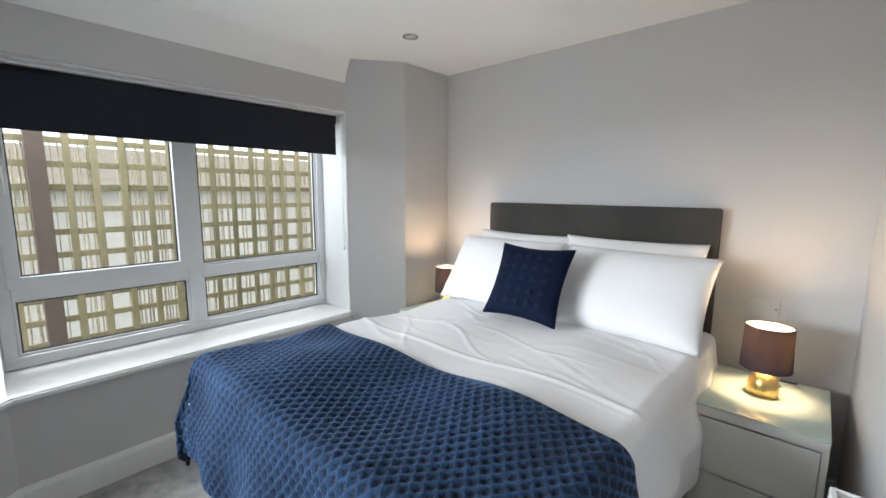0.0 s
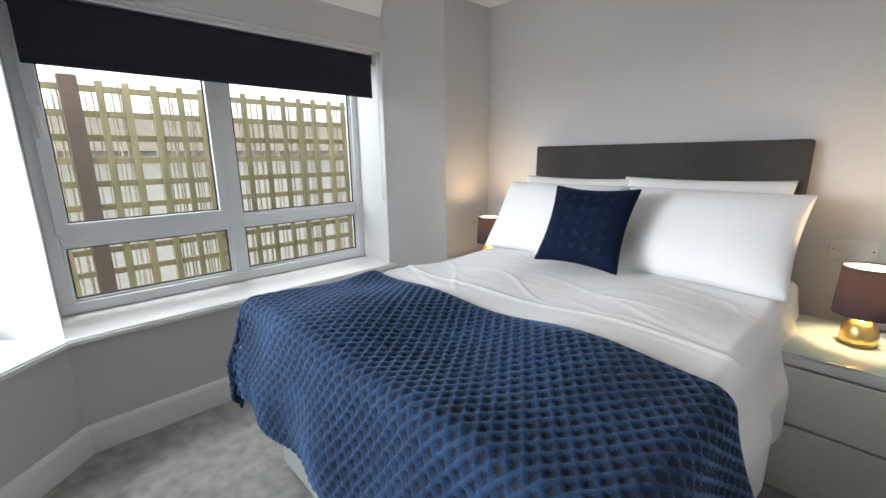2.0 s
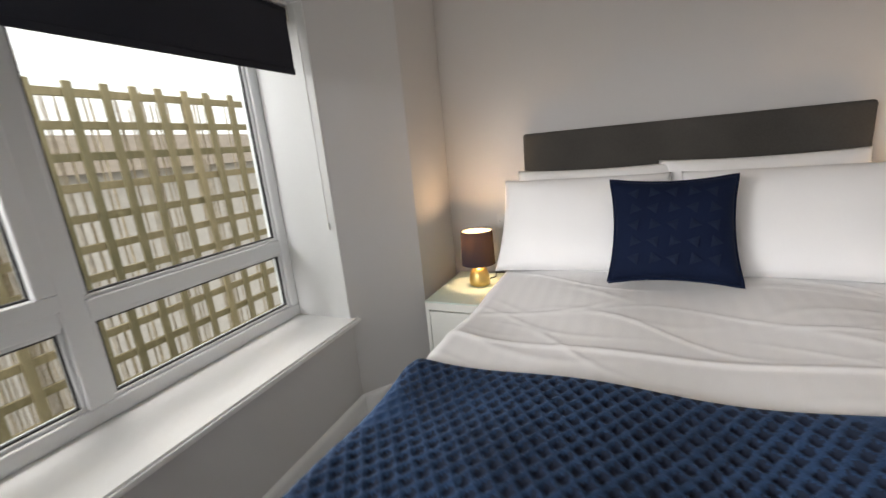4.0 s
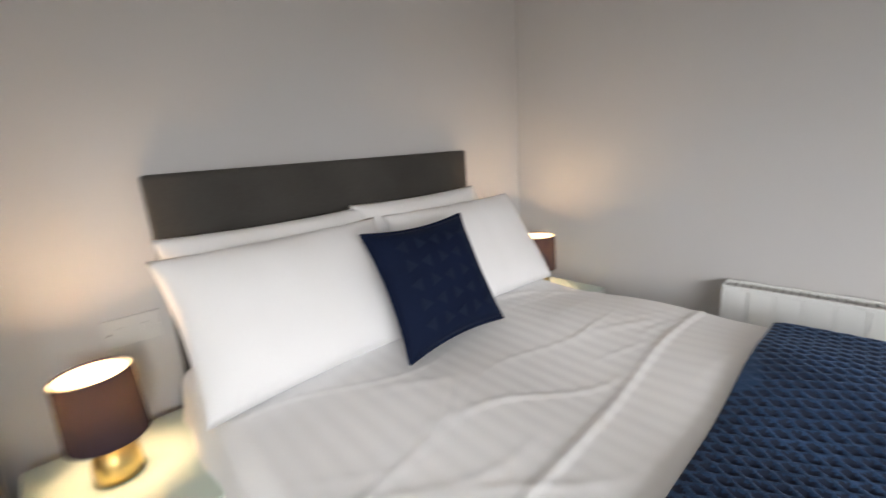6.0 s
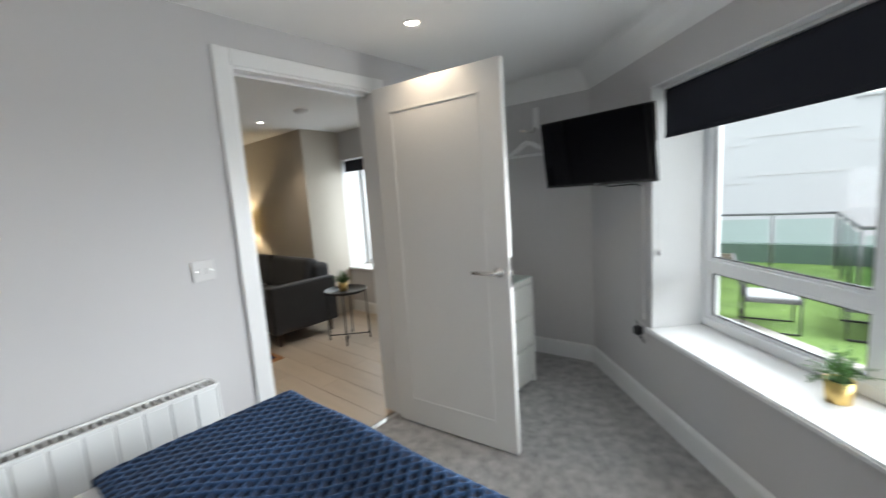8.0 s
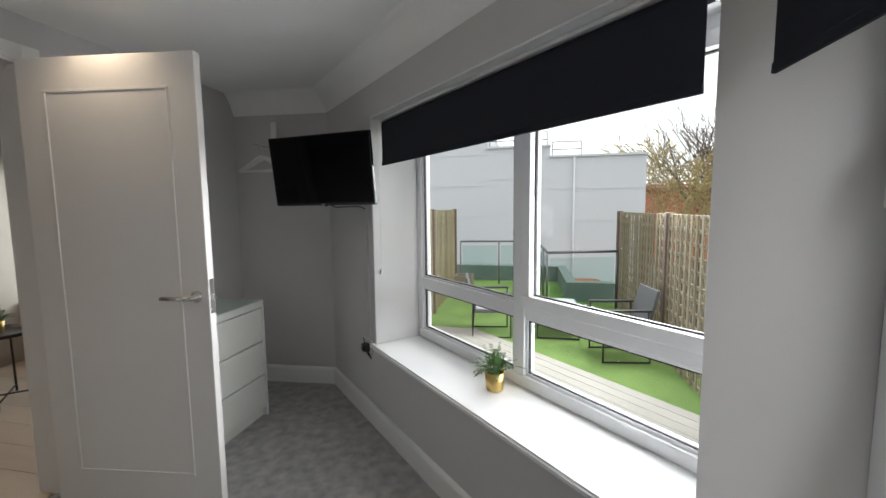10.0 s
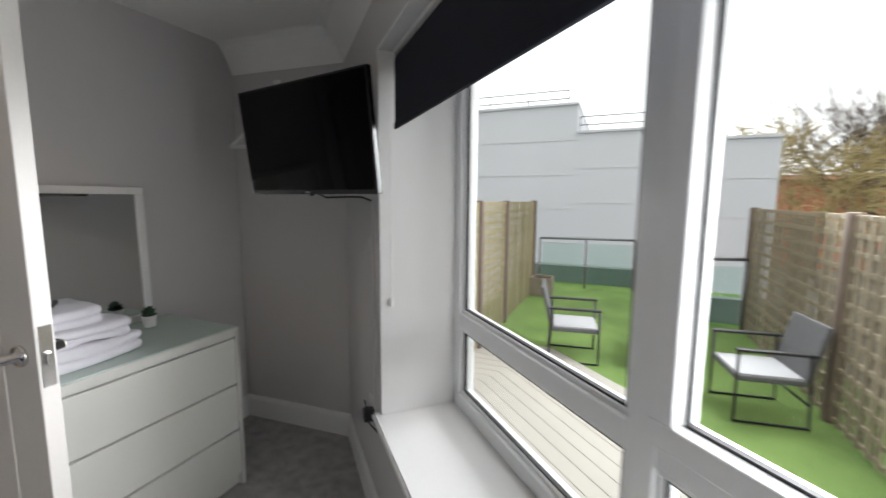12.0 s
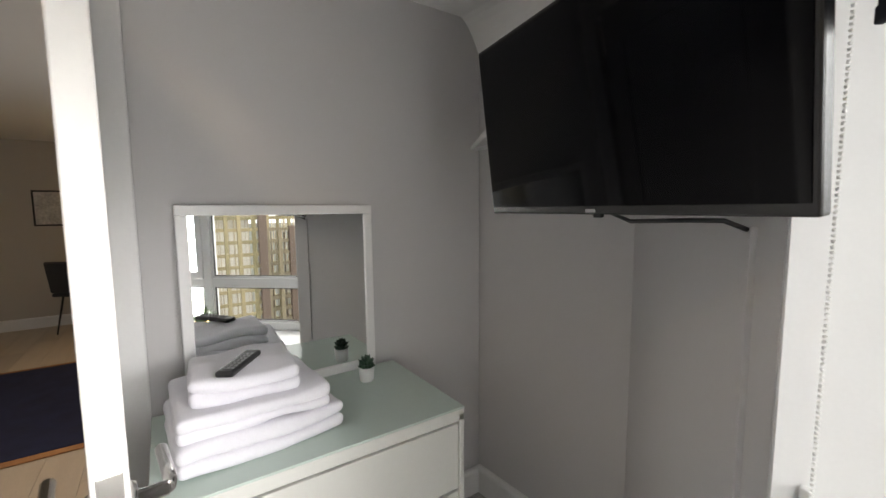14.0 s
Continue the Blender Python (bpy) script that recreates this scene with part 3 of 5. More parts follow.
# pressed panel outline on both faces
for y in (0.0015, -TH - 0.0015):
    bm = box(0.12, y - 0.002, 1.83, LEAF - 0.12, y + 0.002, 1.842, 0.0015)
    box(0.12, y - 0.002, 0.15, LEAF - 0.12, y + 0.002, 0.162, 0.0015, bm)
    box(0.12, y - 0.002, 0.162, 0.132, y + 0.002, 1.83, 0.0015, bm)
    box(LEAF - 0.132, y - 0.002, 0.162, LEAF - 0.12, y + 0.002, 1.83, 0.0015, bm)
    part("panel_moulding", bm, M_DOOR, door)
for sgn, y in ((1, 0.0), (-1, -TH)):
    bm = moved(lathe([(0.0, 0.0), (0.026, 0.0), (0.026, 0.006), (0.023, 0.009), (0.012, 0.010), (0.0105, 0.045), (0.0, 0.047)], sides=28), Matrix.Translation((LEAF - 0.055, y, 0.965)) @ Matrix.Rotation(-sgn * math.pi / 2, 4, "X"))
    tube([(LEAF - 0.055, y + sgn * 0.045, 0.965), (LEAF - 0.075, y + sgn * 0.05, 0.965), (LEAF - 0.18, y + sgn * 0.05, 0.965)], 0.0095, bm, 14)
    part("lever_handle", bm, M_CHROME, door, "satin chrome lever handle")
bm = box(LEAF - 0.001, -TH + 0.006, 0.89, LEAF + 0.002, -0.006, 1.04, 0.001)
plate = part("latch_plate", bm, M_CHROME, door, "chrome latch plate")
part("latch_bolt", box(LEAF, -TH + 0.013, 0.945, LEAF + 0.011, -0.013, 0.975, 0.003), M_CHROME, door)
for z in (0.22, 1.55, 1.75):
    bm = tube([(-0.004, 0.004, z - 0.05), (-0.004, 0.004, z + 0.05)], 0.006, sides=10)
    box(-0.002, -0.03, z - 0.05, 0.001, 0.002, z + 0.05, bm=bm)
    part("hinge", bm, M_CHROME, door, "steel butt hinge")

# ---- the bed and what lies on it ----
BX0, BX1, BY0, BY1, TOP = -0.70, 0.63, 1.07, 2.86, 0.715
bed = thing("bed", Matrix.Identity(4), "double divan bed in pale grey crushed velvet with dark headboard", "bed")
part("divan_base", box(BX0 + 0.02, BY0 + 0.03, 0.035, BX1 - 0.02, BY1, 0.36, 0.015), M_DIVAN, bed, "pale grey crushed velvet base")
part("mattress", box(BX0 + 0.01, BY0 + 0.02, 0.36, BX1 - 0.01, BY1, TOP - 0.03, 0.04, seg=3), M_LINEN, bed)
bm = box(BX0, 2.865, 0.30, BX1 - 0.005, 2.925, 1.287, 0.014, seg=3)
part("headboard", bm, M_VELVET, bed, "dark grey-brown velvet headboard")
for x in (BX0 + 0.08, BX1 - 0.08):
    for y in (BY0 + 0.10, BY1 - 0.1):
        part("foot", moved(lathe([(0.022, 0), (0.025, 0.01), (0.025, 0.036)], sides=16), Matrix.Translation((x, y, 0))), M_BLACK, bed)


def fold(d, r):
    """Run over an edge: how far out and how far down a cloth goes after a length d past it."""
    d = np.maximum(d, 0)
    ang = np.minimum(d / r, math.pi / 2)
    out = r * np.sin(ang)
    down = r * (1 - np.cos(ang)) + np.maximum(d - r * math.pi / 2, 0)
    return out, down


def waves(a, b, seed, amp):
    rs = np.random.RandomState(seed)
    z = np.zeros_like(a)
    for _ in range(10):
        k = rs.uniform(4, 16)
        th = rs.uniform(0, math.pi)
        z += np.sin(k * (a * math.cos(th) + b * math.sin(th)) + rs.uniform(0, 6.28)) / k
    return amp * z


def drape(name, a0, a1, b0, b1, step, top, x0, x1, y0, seed, amp, lattice, mat, y_flat=None):
    """A cloth over the bed: a runs across it, b along it; it hangs past x0, x1 and past the foot y0."""
    a = np.arange(a0, a1 + step / 2, step)
    b = np.arange(b0, b1 + step / 2, step)
    aa, bb = np.meshgrid(a, b, indexing="ij")
    r = 0.055
    ol, dl = fold(x0 + r - aa, r)
    orr, dr = fold(aa - (x1 - r), r)
    of, df = fold(y0 + r - bb, r)
    x = np.clip(aa, x0 + r, x1 - r) - ol + orr
    y = np.maximum(bb, y0 + r) - of
    side = dl + dr
    down = np.maximum(side, df) + 0.22 * np.minimum(side, df)
    ripple = waves(aa, bb, seed, amp)
    if not lattice:
        crease = np.zeros_like(aa)
        rs2 = np.random.RandomState(21)
        for _ in range(26):
            ca, cb, th = rs2.uniform(x0, x1), rs2.uniform(1.6, 2.5), rs2.uniform(-0.5, 0.5)
            du = (aa - ca) * math.cos(th) + (bb - cb) * math.sin(th)
            dw = -(aa - ca) * math.sin(th) + (bb - cb) * math.cos(th) + 0.05 * np.sin(du * 9)
            crease += rs2.uniform(0.0012, 0.0035) * np.exp(-(du / rs2.uniform(0.08, 0.3)) ** 2) * np.exp(-(dw / rs2.uniform(0.008, 0.02)) ** 2)
        crease += 0.005 * np.exp(-((bb - 1.80 - 0.015 * np.sin(aa * 5)) / 0.012) ** 2)
        ripple = ripple + crease
    z = top - down + ripple * np.exp(-down * 6) + 0.0
    hang = np.clip(down / 0.25, 0, 1)
    flare = 0.012 * np.sin(bb * 19 + seed) * hang * (side > 0.02) + 0.05 * hang * hang
    fl2 = 0.014 * np.sin(aa * 17 + seed) * hang * (df > 0.02) + 0.05 * hang * hang
    sx = np.where(dl > 0, -1.0, np.where(dr > 0, 1.0, 0.0))
    x = x + sx * (flare - 0.03 * hang * (df > 0.05))
    y = y - np.where(df > 0, 1.0, 0.0) * fl2
    P = np.stack([x, y, z], -1)
    da = np.gradient(P, axis=0)
    db = np.gradient(P, axis=1)
    n = np.cross(da, db)
    n /= np.linalg.norm(n, axis=-1, keepdims=True) + 1e-9
    if lattice:
        c = lattice
        w1 = 0.004 * np.sin(7 * aa + 3 * bb)
        p = (aa * 1.0 + bb * 0.72 + w1) / c
        q = (aa * 1.0 - bb * 0.72 - w1) / c
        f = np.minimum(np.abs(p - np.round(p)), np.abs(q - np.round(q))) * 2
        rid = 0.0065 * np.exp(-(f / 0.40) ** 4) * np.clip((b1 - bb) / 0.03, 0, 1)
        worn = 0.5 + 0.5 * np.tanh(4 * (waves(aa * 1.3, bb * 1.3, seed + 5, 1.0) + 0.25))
        P = P + n * (rid * (0.35 + 0.65 * worn))[..., None]
    else:
        P = P + n * (0.0004 * np.sin(aa * 2 * math.pi / 0.05))[..., None]
    me = grid_mesh(name, P, mat)
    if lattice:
        # faces in the lattice hollows take the darker navy, their shade put into colour
        me.materials.append(M_THROWHOLLOW)
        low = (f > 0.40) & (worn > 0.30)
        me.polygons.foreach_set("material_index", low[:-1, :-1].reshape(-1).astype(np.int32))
    return me


def throw_material():
    m = material("navy_plush_throw", (0.007, 0.020, 0.056), 0.8, spec=0.2, vary=0.45, scale=6, fine=350, bump=0.3, dist=0.003, sheen=0.6, sheentint=(0.35, 0.52, 0.85), alt=(0.030, 0.074, 0.170))
    return m


M_THROW = throw_material()
# darker navy that carries the shade between the throw's ridges
M_THROWHOLLOW = material("navy_throw_hollow_shade", (0.003, 0.010, 0.032), 0.9, vary=0.3, scale=20, fine=300, bump=0.2)
dv = drape("duvet", BX0 - 0.37, BX1 + 0.42, BY0 - 0.10, 2.80, 0.007, TOP, BX0 - 0.03, BX1 + 0.035, BY0 - 0.02, 3, 0.040, 0, M_LINEN)
duvet = tagged(new("duvet", dv), "white striped cotton duvet with creases spread over the bed", "duvet")
sd = duvet.modifiers.new("thick", "SOLIDIFY")
sd.thickness = 0.012
sd.offset = -1
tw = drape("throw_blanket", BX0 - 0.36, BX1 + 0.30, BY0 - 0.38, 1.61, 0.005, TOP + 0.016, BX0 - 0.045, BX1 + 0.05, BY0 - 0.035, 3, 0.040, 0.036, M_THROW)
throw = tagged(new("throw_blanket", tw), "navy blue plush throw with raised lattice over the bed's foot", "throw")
sd = throw.modifiers.new("thick", "SOLIDIFY")
sd.thickness = 0.008
sd.offset = -1


def pillow_mesh(name, w, h, t, mat, seed, n=30, sharp=3.0, pinch=0.05):
    u = np.linspace(-1, 1, n * 2)
    v = np.linspace(-1, 1, n)
    uu, vv = np.meshgrid(u, v, indexing="ij")
    prof = ((1 - np.abs(uu) ** sharp) * (1 - np.abs(vv) ** sharp)) ** 0.55
    rip = waves(uu * w * 2, vv * h * 2, seed, 0.05) * prof
    x = w / 2 * uu * (1 - pinch * (1 - vv ** 2))
    z = h / 2 * vv * (1 - pinch * (1 - uu ** 2))
    front = np.stack([x, -(t / 2) * prof - rip * 0.10, z], -1)
    back = np.stack([x, (t / 2) * prof, z], -1)[:, ::-1]
    me1 = grid_mesh(name, front, mat)
    bm = bmesh.new()
    bm.from_mesh(me1)
    me2 = grid_mesh(name + "_b", back, mat)
    bm.from_mesh(me2)
    bmesh.ops.remove_doubles(bm, verts=bm.verts[:], dist=0.0004)
    bmesh.ops.recalc_face_normals(bm, faces=bm.faces[:])
    bm.to_mesh(me1)
    bm.free()
    bpy.data.meshes.remove(me2)
    return smooth(me1)


def pillow(x, y, z, tilt, turn, seed, label):
    ob = new("pillow", pillow_mesh("pillow", 0.70, 0.45, 0.18, M_LINEN, seed))
    ob.matrix_world = pose(x, y, z, -tilt, 0, turn)
    return tagged(ob, label, "pillow", "pillows on the bed")


pillow(-0.37, 2.715, 0.905, 24, -1.5, 1, "plump white cotton pillow leaning on the headboard")
pillow(0.255, 2.715, 0.915, 24, 1.0, 2, "plump white cotton pillow leaning on the headboard")
pillow(-0.40, 2.565, 0.895, 36, 1.5, 3, "plump white cotton pillow leaning on another pillow")
pillow(0.325, 2.555, 0.895, 36, -2.0, 4, "plump white cotton pillow leaning on another pillow")

cm = Matrix.Translation((-0.078, 2.345, 0.912)) @ Euler((radians(-28), radians(0), radians(0))).to_matrix().to_4x4()
cushion = thing("cushion", cm, "square navy velvet cushion with embossed triangle pattern on the bed", "cushion")
cme = pillow_mesh("cover", 0.40, 0.385, 0.13, M_NAVY, 11, 24, pinch=0.10)
part("cover", cme, None, cushion)
# piped edge
edge = []
for k in range(81):
    s = k / 80 * 4
    i, f = int(min(s, 3.9999)), s - int(min(s, 3.9999))
    u, v = [(-1 + 2 * f, -1), (1, -1 + 2 * f), (1 - 2 * f, 1), (-1, 1 - 2 * f)][i]
    edge.append((0.20 * u * (1 - 0.10 * (1 - v * v)), 0, 0.1925 * v * (1 - 0.10 * (1 - u * u))))
part("piping", tube(edge, 0.0055, sides=8), M_NAVY, cushion)
for i in range(5):
    for j in range(5):
        cx, cz = -0.118 + 0.059 * i, -0.116 + 0.058 * j
        tri = bmesh.new()
        vs = []
        for k in range(3):
            ang = math.pi / 2 + k * 2 * math.pi / 3 + (0.35 if (i + j) % 2 else 3.5)
            px, pz = cx + 0.024 * math.cos(ang), cz + 0.024 * math.sin(ang)
            pu, pv = px / 0.205, pz / 0.20
            pr = max(0, (1 - abs(pu) ** 3.0) * (1 - abs(pv) ** 3.0)) ** 0.55
            vs.append(tri.verts.new((px, -0.065 * pr - 0.004, pz)))
        top = tri.verts.new((cx, sum(v.co.y for v in vs) / 3 - 0.002, cz))
        for k in range(3):
            tri.faces.new((vs[k], vs[(k + 1) % 3], top))
        part("embossed_triangle", tri, M_MOTIF, cushion)


# ---- bedside ----
def drawer_unit(name, m, w, d, h, drawers, label, group=""):
    """Local: x along the front, y depth (front at 0), z up."""
    t = 0.018
    u = thing(name, m, label, "drawers", group)
    bm = box(0, 0.0, 0, t, d, h - 0.02, 0.0015)
    box(w - t, 0.0, 0, w, d, h - 0.02, 0.0015, bm)
    box(t, d - 0.01, 0.02, w - t, d - 0.004, h - 0.03, bm=bm)
    box(0, 0.0, h - 0.04, w, d, h - 0.005, 0.0015, bm)
    box(t, 0.03, 0.0, w - t, d - 0.01, 0.055, bm=bm)
    part("carcass", bm, M_FURN, u)
    inner = box(t, 0.024, 0.06, w - t, 0.03, h - 0.045)
    part("inner_gap", inner, M_GAPDARK, u, "shadowed gap between drawers")
    z0 = 0.06
    top = h - 0.045
    dh = (top - z0) / drawers
    for k in range(drawers):
        bm = box(t + 0.002, 0.003, z0 + k * dh + 0.004, w - t - 0.002, 0.021, z0 + (k + 1) * dh - 0.005, 0.003)
        part("drawer_front", bm, M_FURN, u)
    part("glass_top", box(-0.001, -0.001, h - 0.004, w + 0.001, d, h + 0.003, 0.0015), M_GLASSTOP, u, "pale green frosted glass top")
    return u


ns1 = drawer_unit("bedside_table", pose(-1.10, 2.40, 0), 0.40, 0.48, 0.552, 2, "white two-drawer bedside table with green glass top", "bedside tables")
copy_thing(ns1, pose(0.665, 2.355, 0))


def table_lamp(x, y):
    l = thing("table_lamp", pose(x, y, 0.555), "small lit lamp with charcoal drum shade and gold dome base", "lamp", "bedside lamps")
    part("base", lathe([(0.045, 0), (0.052, 0.003), (0.053, 0.03), (0.050, 0.055), (0.042, 0.078), (0.028, 0.093), (0.012, 0.100), (0.008, 0.102), (0.008, 0.135), (0.014, 0.138), (0.014, 0.16), (0.0, 0.161)]), M_GOLD, l, "brushed gold dome base")
    part("shade", lathe([(0.086, 0.115), (0.080, 0.285)], cap=False, sides=48), M_SHADE, l, "charcoal fabric drum shade glowing from inside")
    part("lining", lathe([(0.0845, 0.1155), (0.0785, 0.2845)], cap=False, sides=48), M_CREAM, l)
    part("rim", lathe([(0.0865, 0.113), (0.0865, 0.118), (0.0835, 0.118), (0.0835, 0.113)], cap=False), M_SHADE, l)
    part("rim", lathe([(0.0805, 0.282), (0.0805, 0.287), (0.0775, 0.287), (0.0775, 0.282)], cap=False), M_SHADE, l)
    bulb = moved(lathe([(0.012, -0.02), (0.02, 0.0), (0.022, 0.015), (0.016, 0.03), (0.0, 0.036)], sides=20), Matrix.Translation((0, 0, 0.185)))
    bo = part("bulb", bulb, M_BULB, l, "lit warm bulb")
    bo.visible_shadow = False
    bm = tube([(0.0, 0.05, 0.004), (0.05, 0.12, 0.004), (0.03, 0.19, 0.004), (0.10, 0.20, 0.004)], 0.003, sides=8)
    part("flex", bm, M_BLACK, l, "thin black cable")
    lamp("bedside_lamp_light", "POINT", 4.6, WARM, pose(x, y, 0.555 + 0.228), radius=0.04)


table_lamp(-0.912, 2.675)
table_lamp(0.862, 2.612)


def wall_plate(name, m, w, h, label, rockers, category):
    """Local: x along the wall, z up, y into the room negative."""
    p = thing(name, m, label, category)
    part("plate", box(-w / 2, -0.009, -h / 2, w / 2, 0.001, h / 2, 0.003), M_PLATE, p)
    for r in rockers:
        part("rocker", box(r - 0.009, -0.013, -0.014, r + 0.009, -0.007, 0.014, 0.002), M_PLATE, p)
    for r in (-w / 2 + 0.014, w / 2 - 0.014):
        part("screw", moved(lathe([(0.003, 0), (0.003, 0.002)], sides=10), Matrix.Translation((r, -0.009, 0)) @ Matrix.Rotation(math.pi / 2, 4, "X")), M_CHROME, p)
    return p


wall_plate("wall_socket", pose(0.80, 2.93, 0.84), 0.146, 0.086, "white double wall socket plate over the bedside table", (-0.03, 0.03), "socket")
wall_plate("wall_socket", pose(-0.80, 2.93, 0.84), 0.146, 0.086, "white double wall socket plate over the bedside table", (-0.03, 0.03), "socket")
wall_plate("light_switch", pose(1.193, 1.105, 1.13, 0, 0, -88), 0.088, 0.088, "white plastic two-gang light switch by the doorway", (-0.015, 0.015), "switch")

# ---- panel heater under the switch ----
heater = thing("electric_radiator", pose(1.179, 1.50, 0, 0, 0, math.degrees(math.atan2(E.x - EB.x, E.y - DOOR_Y1))), "white fluted electric panel radiator fixed to the wall", "radiator")
RW, RT, RB = 0.34, 0.683, 0.13
for k in range(8):
    y = -RW + k * 2 * RW / 8
    part("panel_section", box(-0.122, y + 0.001, RB, -0.108, y + 2 * RW / 8 - 0.001, RT - 0.012, 0.005), M_RAD, heater)
part("body", box(-0.113, -RW, RB + 0.01, -0.03, RW, RT - 0.03, 0.004), M_RAD, heater)
for y in (-RW - 0.006, RW - 0.004):
    part("end_cap", box(-0.124, y, RB - 0.005, -0.028, y + 0.010, RT, 0.004), M_RAD, heater)
bm = box(-0.124, -RW, RT - 0.014, -0.112, RW, RT, 0.003)
box(-0.040, -RW, RT - 0.014, -0.028, RW, RT, 0.003, bm)
part("top_rail", bm, M_RAD, heater)
for k in range(26):
    y = -RW + 0.02 + k * (2 * RW - 0.04) / 25
    part("grille_bar", box(-0.113, y - 0.003, RT - 0.02, -0.039, y + 0.003, RT - 0.004), M_RAD, heater)
for y in (-0.2, 0.2):
    part("bracket", box(-0.032, y - 0.02, 0.3, 0.0, y + 0.02, 0.55), M_RAD, heater)


# ---- ceiling fittings ----
def downlight(x, y, lit, label, z=CEIL):
    d = thing("downlight", pose(x, y, z), label, "downlight")
    part("trim_ring", lathe([(0.030, -0.002), (0.034, -0.006), (0.043, -0.004), (0.044, 0.001)], cap=False), M_WHITE if lit else M_CHROME, d)
    part("lens", lathe([(0.0, -0.001), (0.031, -0.001), (0.031, 0.0005)]), M_SPOTLIT if lit else M_GAPDARK, d)
    if lit:
        lamp("downlight_light", "SPOT", lit, SPOTWARM, pose(x, y, z - 0.012), radius=0.03, cone=125)


downlight(-0.79, 2.22, 0, "unlit satin chrome recessed downlight in the ceiling")
downlight(0.73, 0.20, 7, "lit white recessed downlight in the ceiling")
det = thing("smoke_sensor", pose(0.44, 0.28, CEIL), "small white sprinkler head on the ceiling", "sprinkler")
part("rose", lathe([(0.038, 0.001), (0.037, -0.006), (0.012, -0.010)], cap=True), M_PLASTIC, det)
part("deflector", moved(lathe([(0.010, 0), (0.010, -0.022), (0.020, -0.024), (0.020, -0.027)]), Matrix.Identity(4)), M_PLASTIC, det)

# ---- chest of drawers and its things ----
dresser = drawer_unit("chest_of_drawers", pose(0.695, 0.005, 0, 0, 0, -90), 0.80, 0.48, 0.768, 3, "white three-drawer chest with pale green glass top against the wall")
DT = 0.772
mm = Matrix.Translation((1.168, -0.40, DT)) @ Euler((0, radians(0.6), 0)).to_matrix().to_4x4()
mirror = thing("mirror", mm, "square white-framed mirror leaning on the wall over the chest", "mirror")
W, H, f = 0.315, 0.625, 0.032
part("frame", box(-0.008, -W, 0, 0.016, W, f, 0.003), M_WHITE, mirror)
part("frame", box(-0.008, -W, H - f, 0.016, W, H, 0.003), M_WHITE, mirror)
part("frame", box(-0.008, -W, f, 0.016, -W + f, H - f, 0.003), M_WHITE, mirror)
part("frame", box(-0.008, W - f, f, 0.016, W, H - f, 0.003), M_WHITE, mirror)
part("mirror_glass", box(0.0, -W + f, f, 0.006, W - f, H - f), M_MIRROR, mirror, "clear silvered glass")


def towel(x, y, z, w, d, h, turn, seed, label):
    """A folded towel: three soft layers round a fold."""
    bm = None
    layers = 2
    lh = h / layers
    for k in range(layers):
        b2 = box(-w / 2 + 0.004 * ((k * 7 + seed) % 3), -d / 2, k * lh, w / 2 - 0.003 * ((k * 5 + seed) % 3), d / 2, (k + 1) * lh + 0.002, lh * 0.45, seg=3)
        bm = join(bm, b2) if bm is not None else b2
    bmesh.ops.subdivide_edges(bm, edges=[e for e in bm.edges if e.calc_length() > 0.1], cuts=11, use_grid_fill=True)
    for v in bm.verts:
        n = noise.noise(Vector((v.co.x * 9 + seed, v.co.y * 9, v.co.z * 9)))
        v.co.z += 0.014 * n + (0.012 * noise.noise(Vector((v.co.x * 4 + seed * 3, v.co.y * 4, 1))) if v.co.z > h * 0.5 else 0)
        v.co.x += 0.006 * noise.noise(Vector((v.co.y * 11, v.co.z * 20, seed)))
    for v in bm.verts:
        v.co.z = max(v.co.z, 0.0)
    for fc in bm.faces:
        fc.smooth = True
    ob = solid("folded_towel", bm, M_TOWEL, label, "towel", "stack of towels")
    ob.matrix_world = pose(x, y, z, 0, 0, turn)
    return ob


towel(0.93, -0.235, DT, 0.33, 0.40, 0.075, 4, 1, "thick folded white bath towel on the chest")
towel(0.935, -0.225, DT + 0.070, 0.31, 0.36, 0.065, 2, 5, "thick folded white bath towel on another towel")
towel(0.95, -0.215, DT + 0.130, 0.25, 0.26, 0.065, -3, 9, "small folded white hand towel on top")

rm = thing("remote_control", pose(0.885, -0.20, DT + 0.203, 0, 0, 146), "black television remote lying on the towels", "remote")
part("case", box(-0.082, -0.022, 0, 0.082, 0.022, 0.016, 0.006), M_REMOTE, rm)
for i in range(7):
    for j in range(3):
        part("button", box(-0.05 + i * 0.017, -0.014 + j * 0.011, 0.0155, -0.041 + i * 0.017, -0.007 + j * 0.011, 0.0185, 0.001), M_BUTTON, rm)


def succulent(x, y, z):
    s = thing("succulent", pose(x, y, z), "tiny dark green artificial succulent in a white pot", "plant")
    part("pot", lathe([(0.0, 0.0), (0.021, 0.0), (0.024, 0.004), (0.028, 0.052), (0.025, 0.052), (0.024, 0.044), (0, 0.044)]), M_PLASTIC, s, "white tapered pot")
    bm = bmesh.new()
    rs = random.Random(4)
    for ring, (n, tilt, ln) in enumerate(((9, 70, 0.034), (8, 48, 0.038), (6, 25, 0.036), (3, 8, 0.03))):
        for k in range(n):
            b2 = lathe([(0.001, 0), (0.007, ln * 0.4), (0.006, ln * 0.7), (0.0003, ln)], sides=6)
            moved(b2, Matrix.Translation((0, 0, 0.048 + ring * 0.006)) @ Matrix.Rotation(2 * math.pi * (k + ring * 0.4) / n, 4, "Z") @ Matrix.Rotation(radians(tilt + rs.uniform(-6, 6)), 4, "Y"))
            join(bm, b2)
    part("leaves", bm, M_SUCC, s)


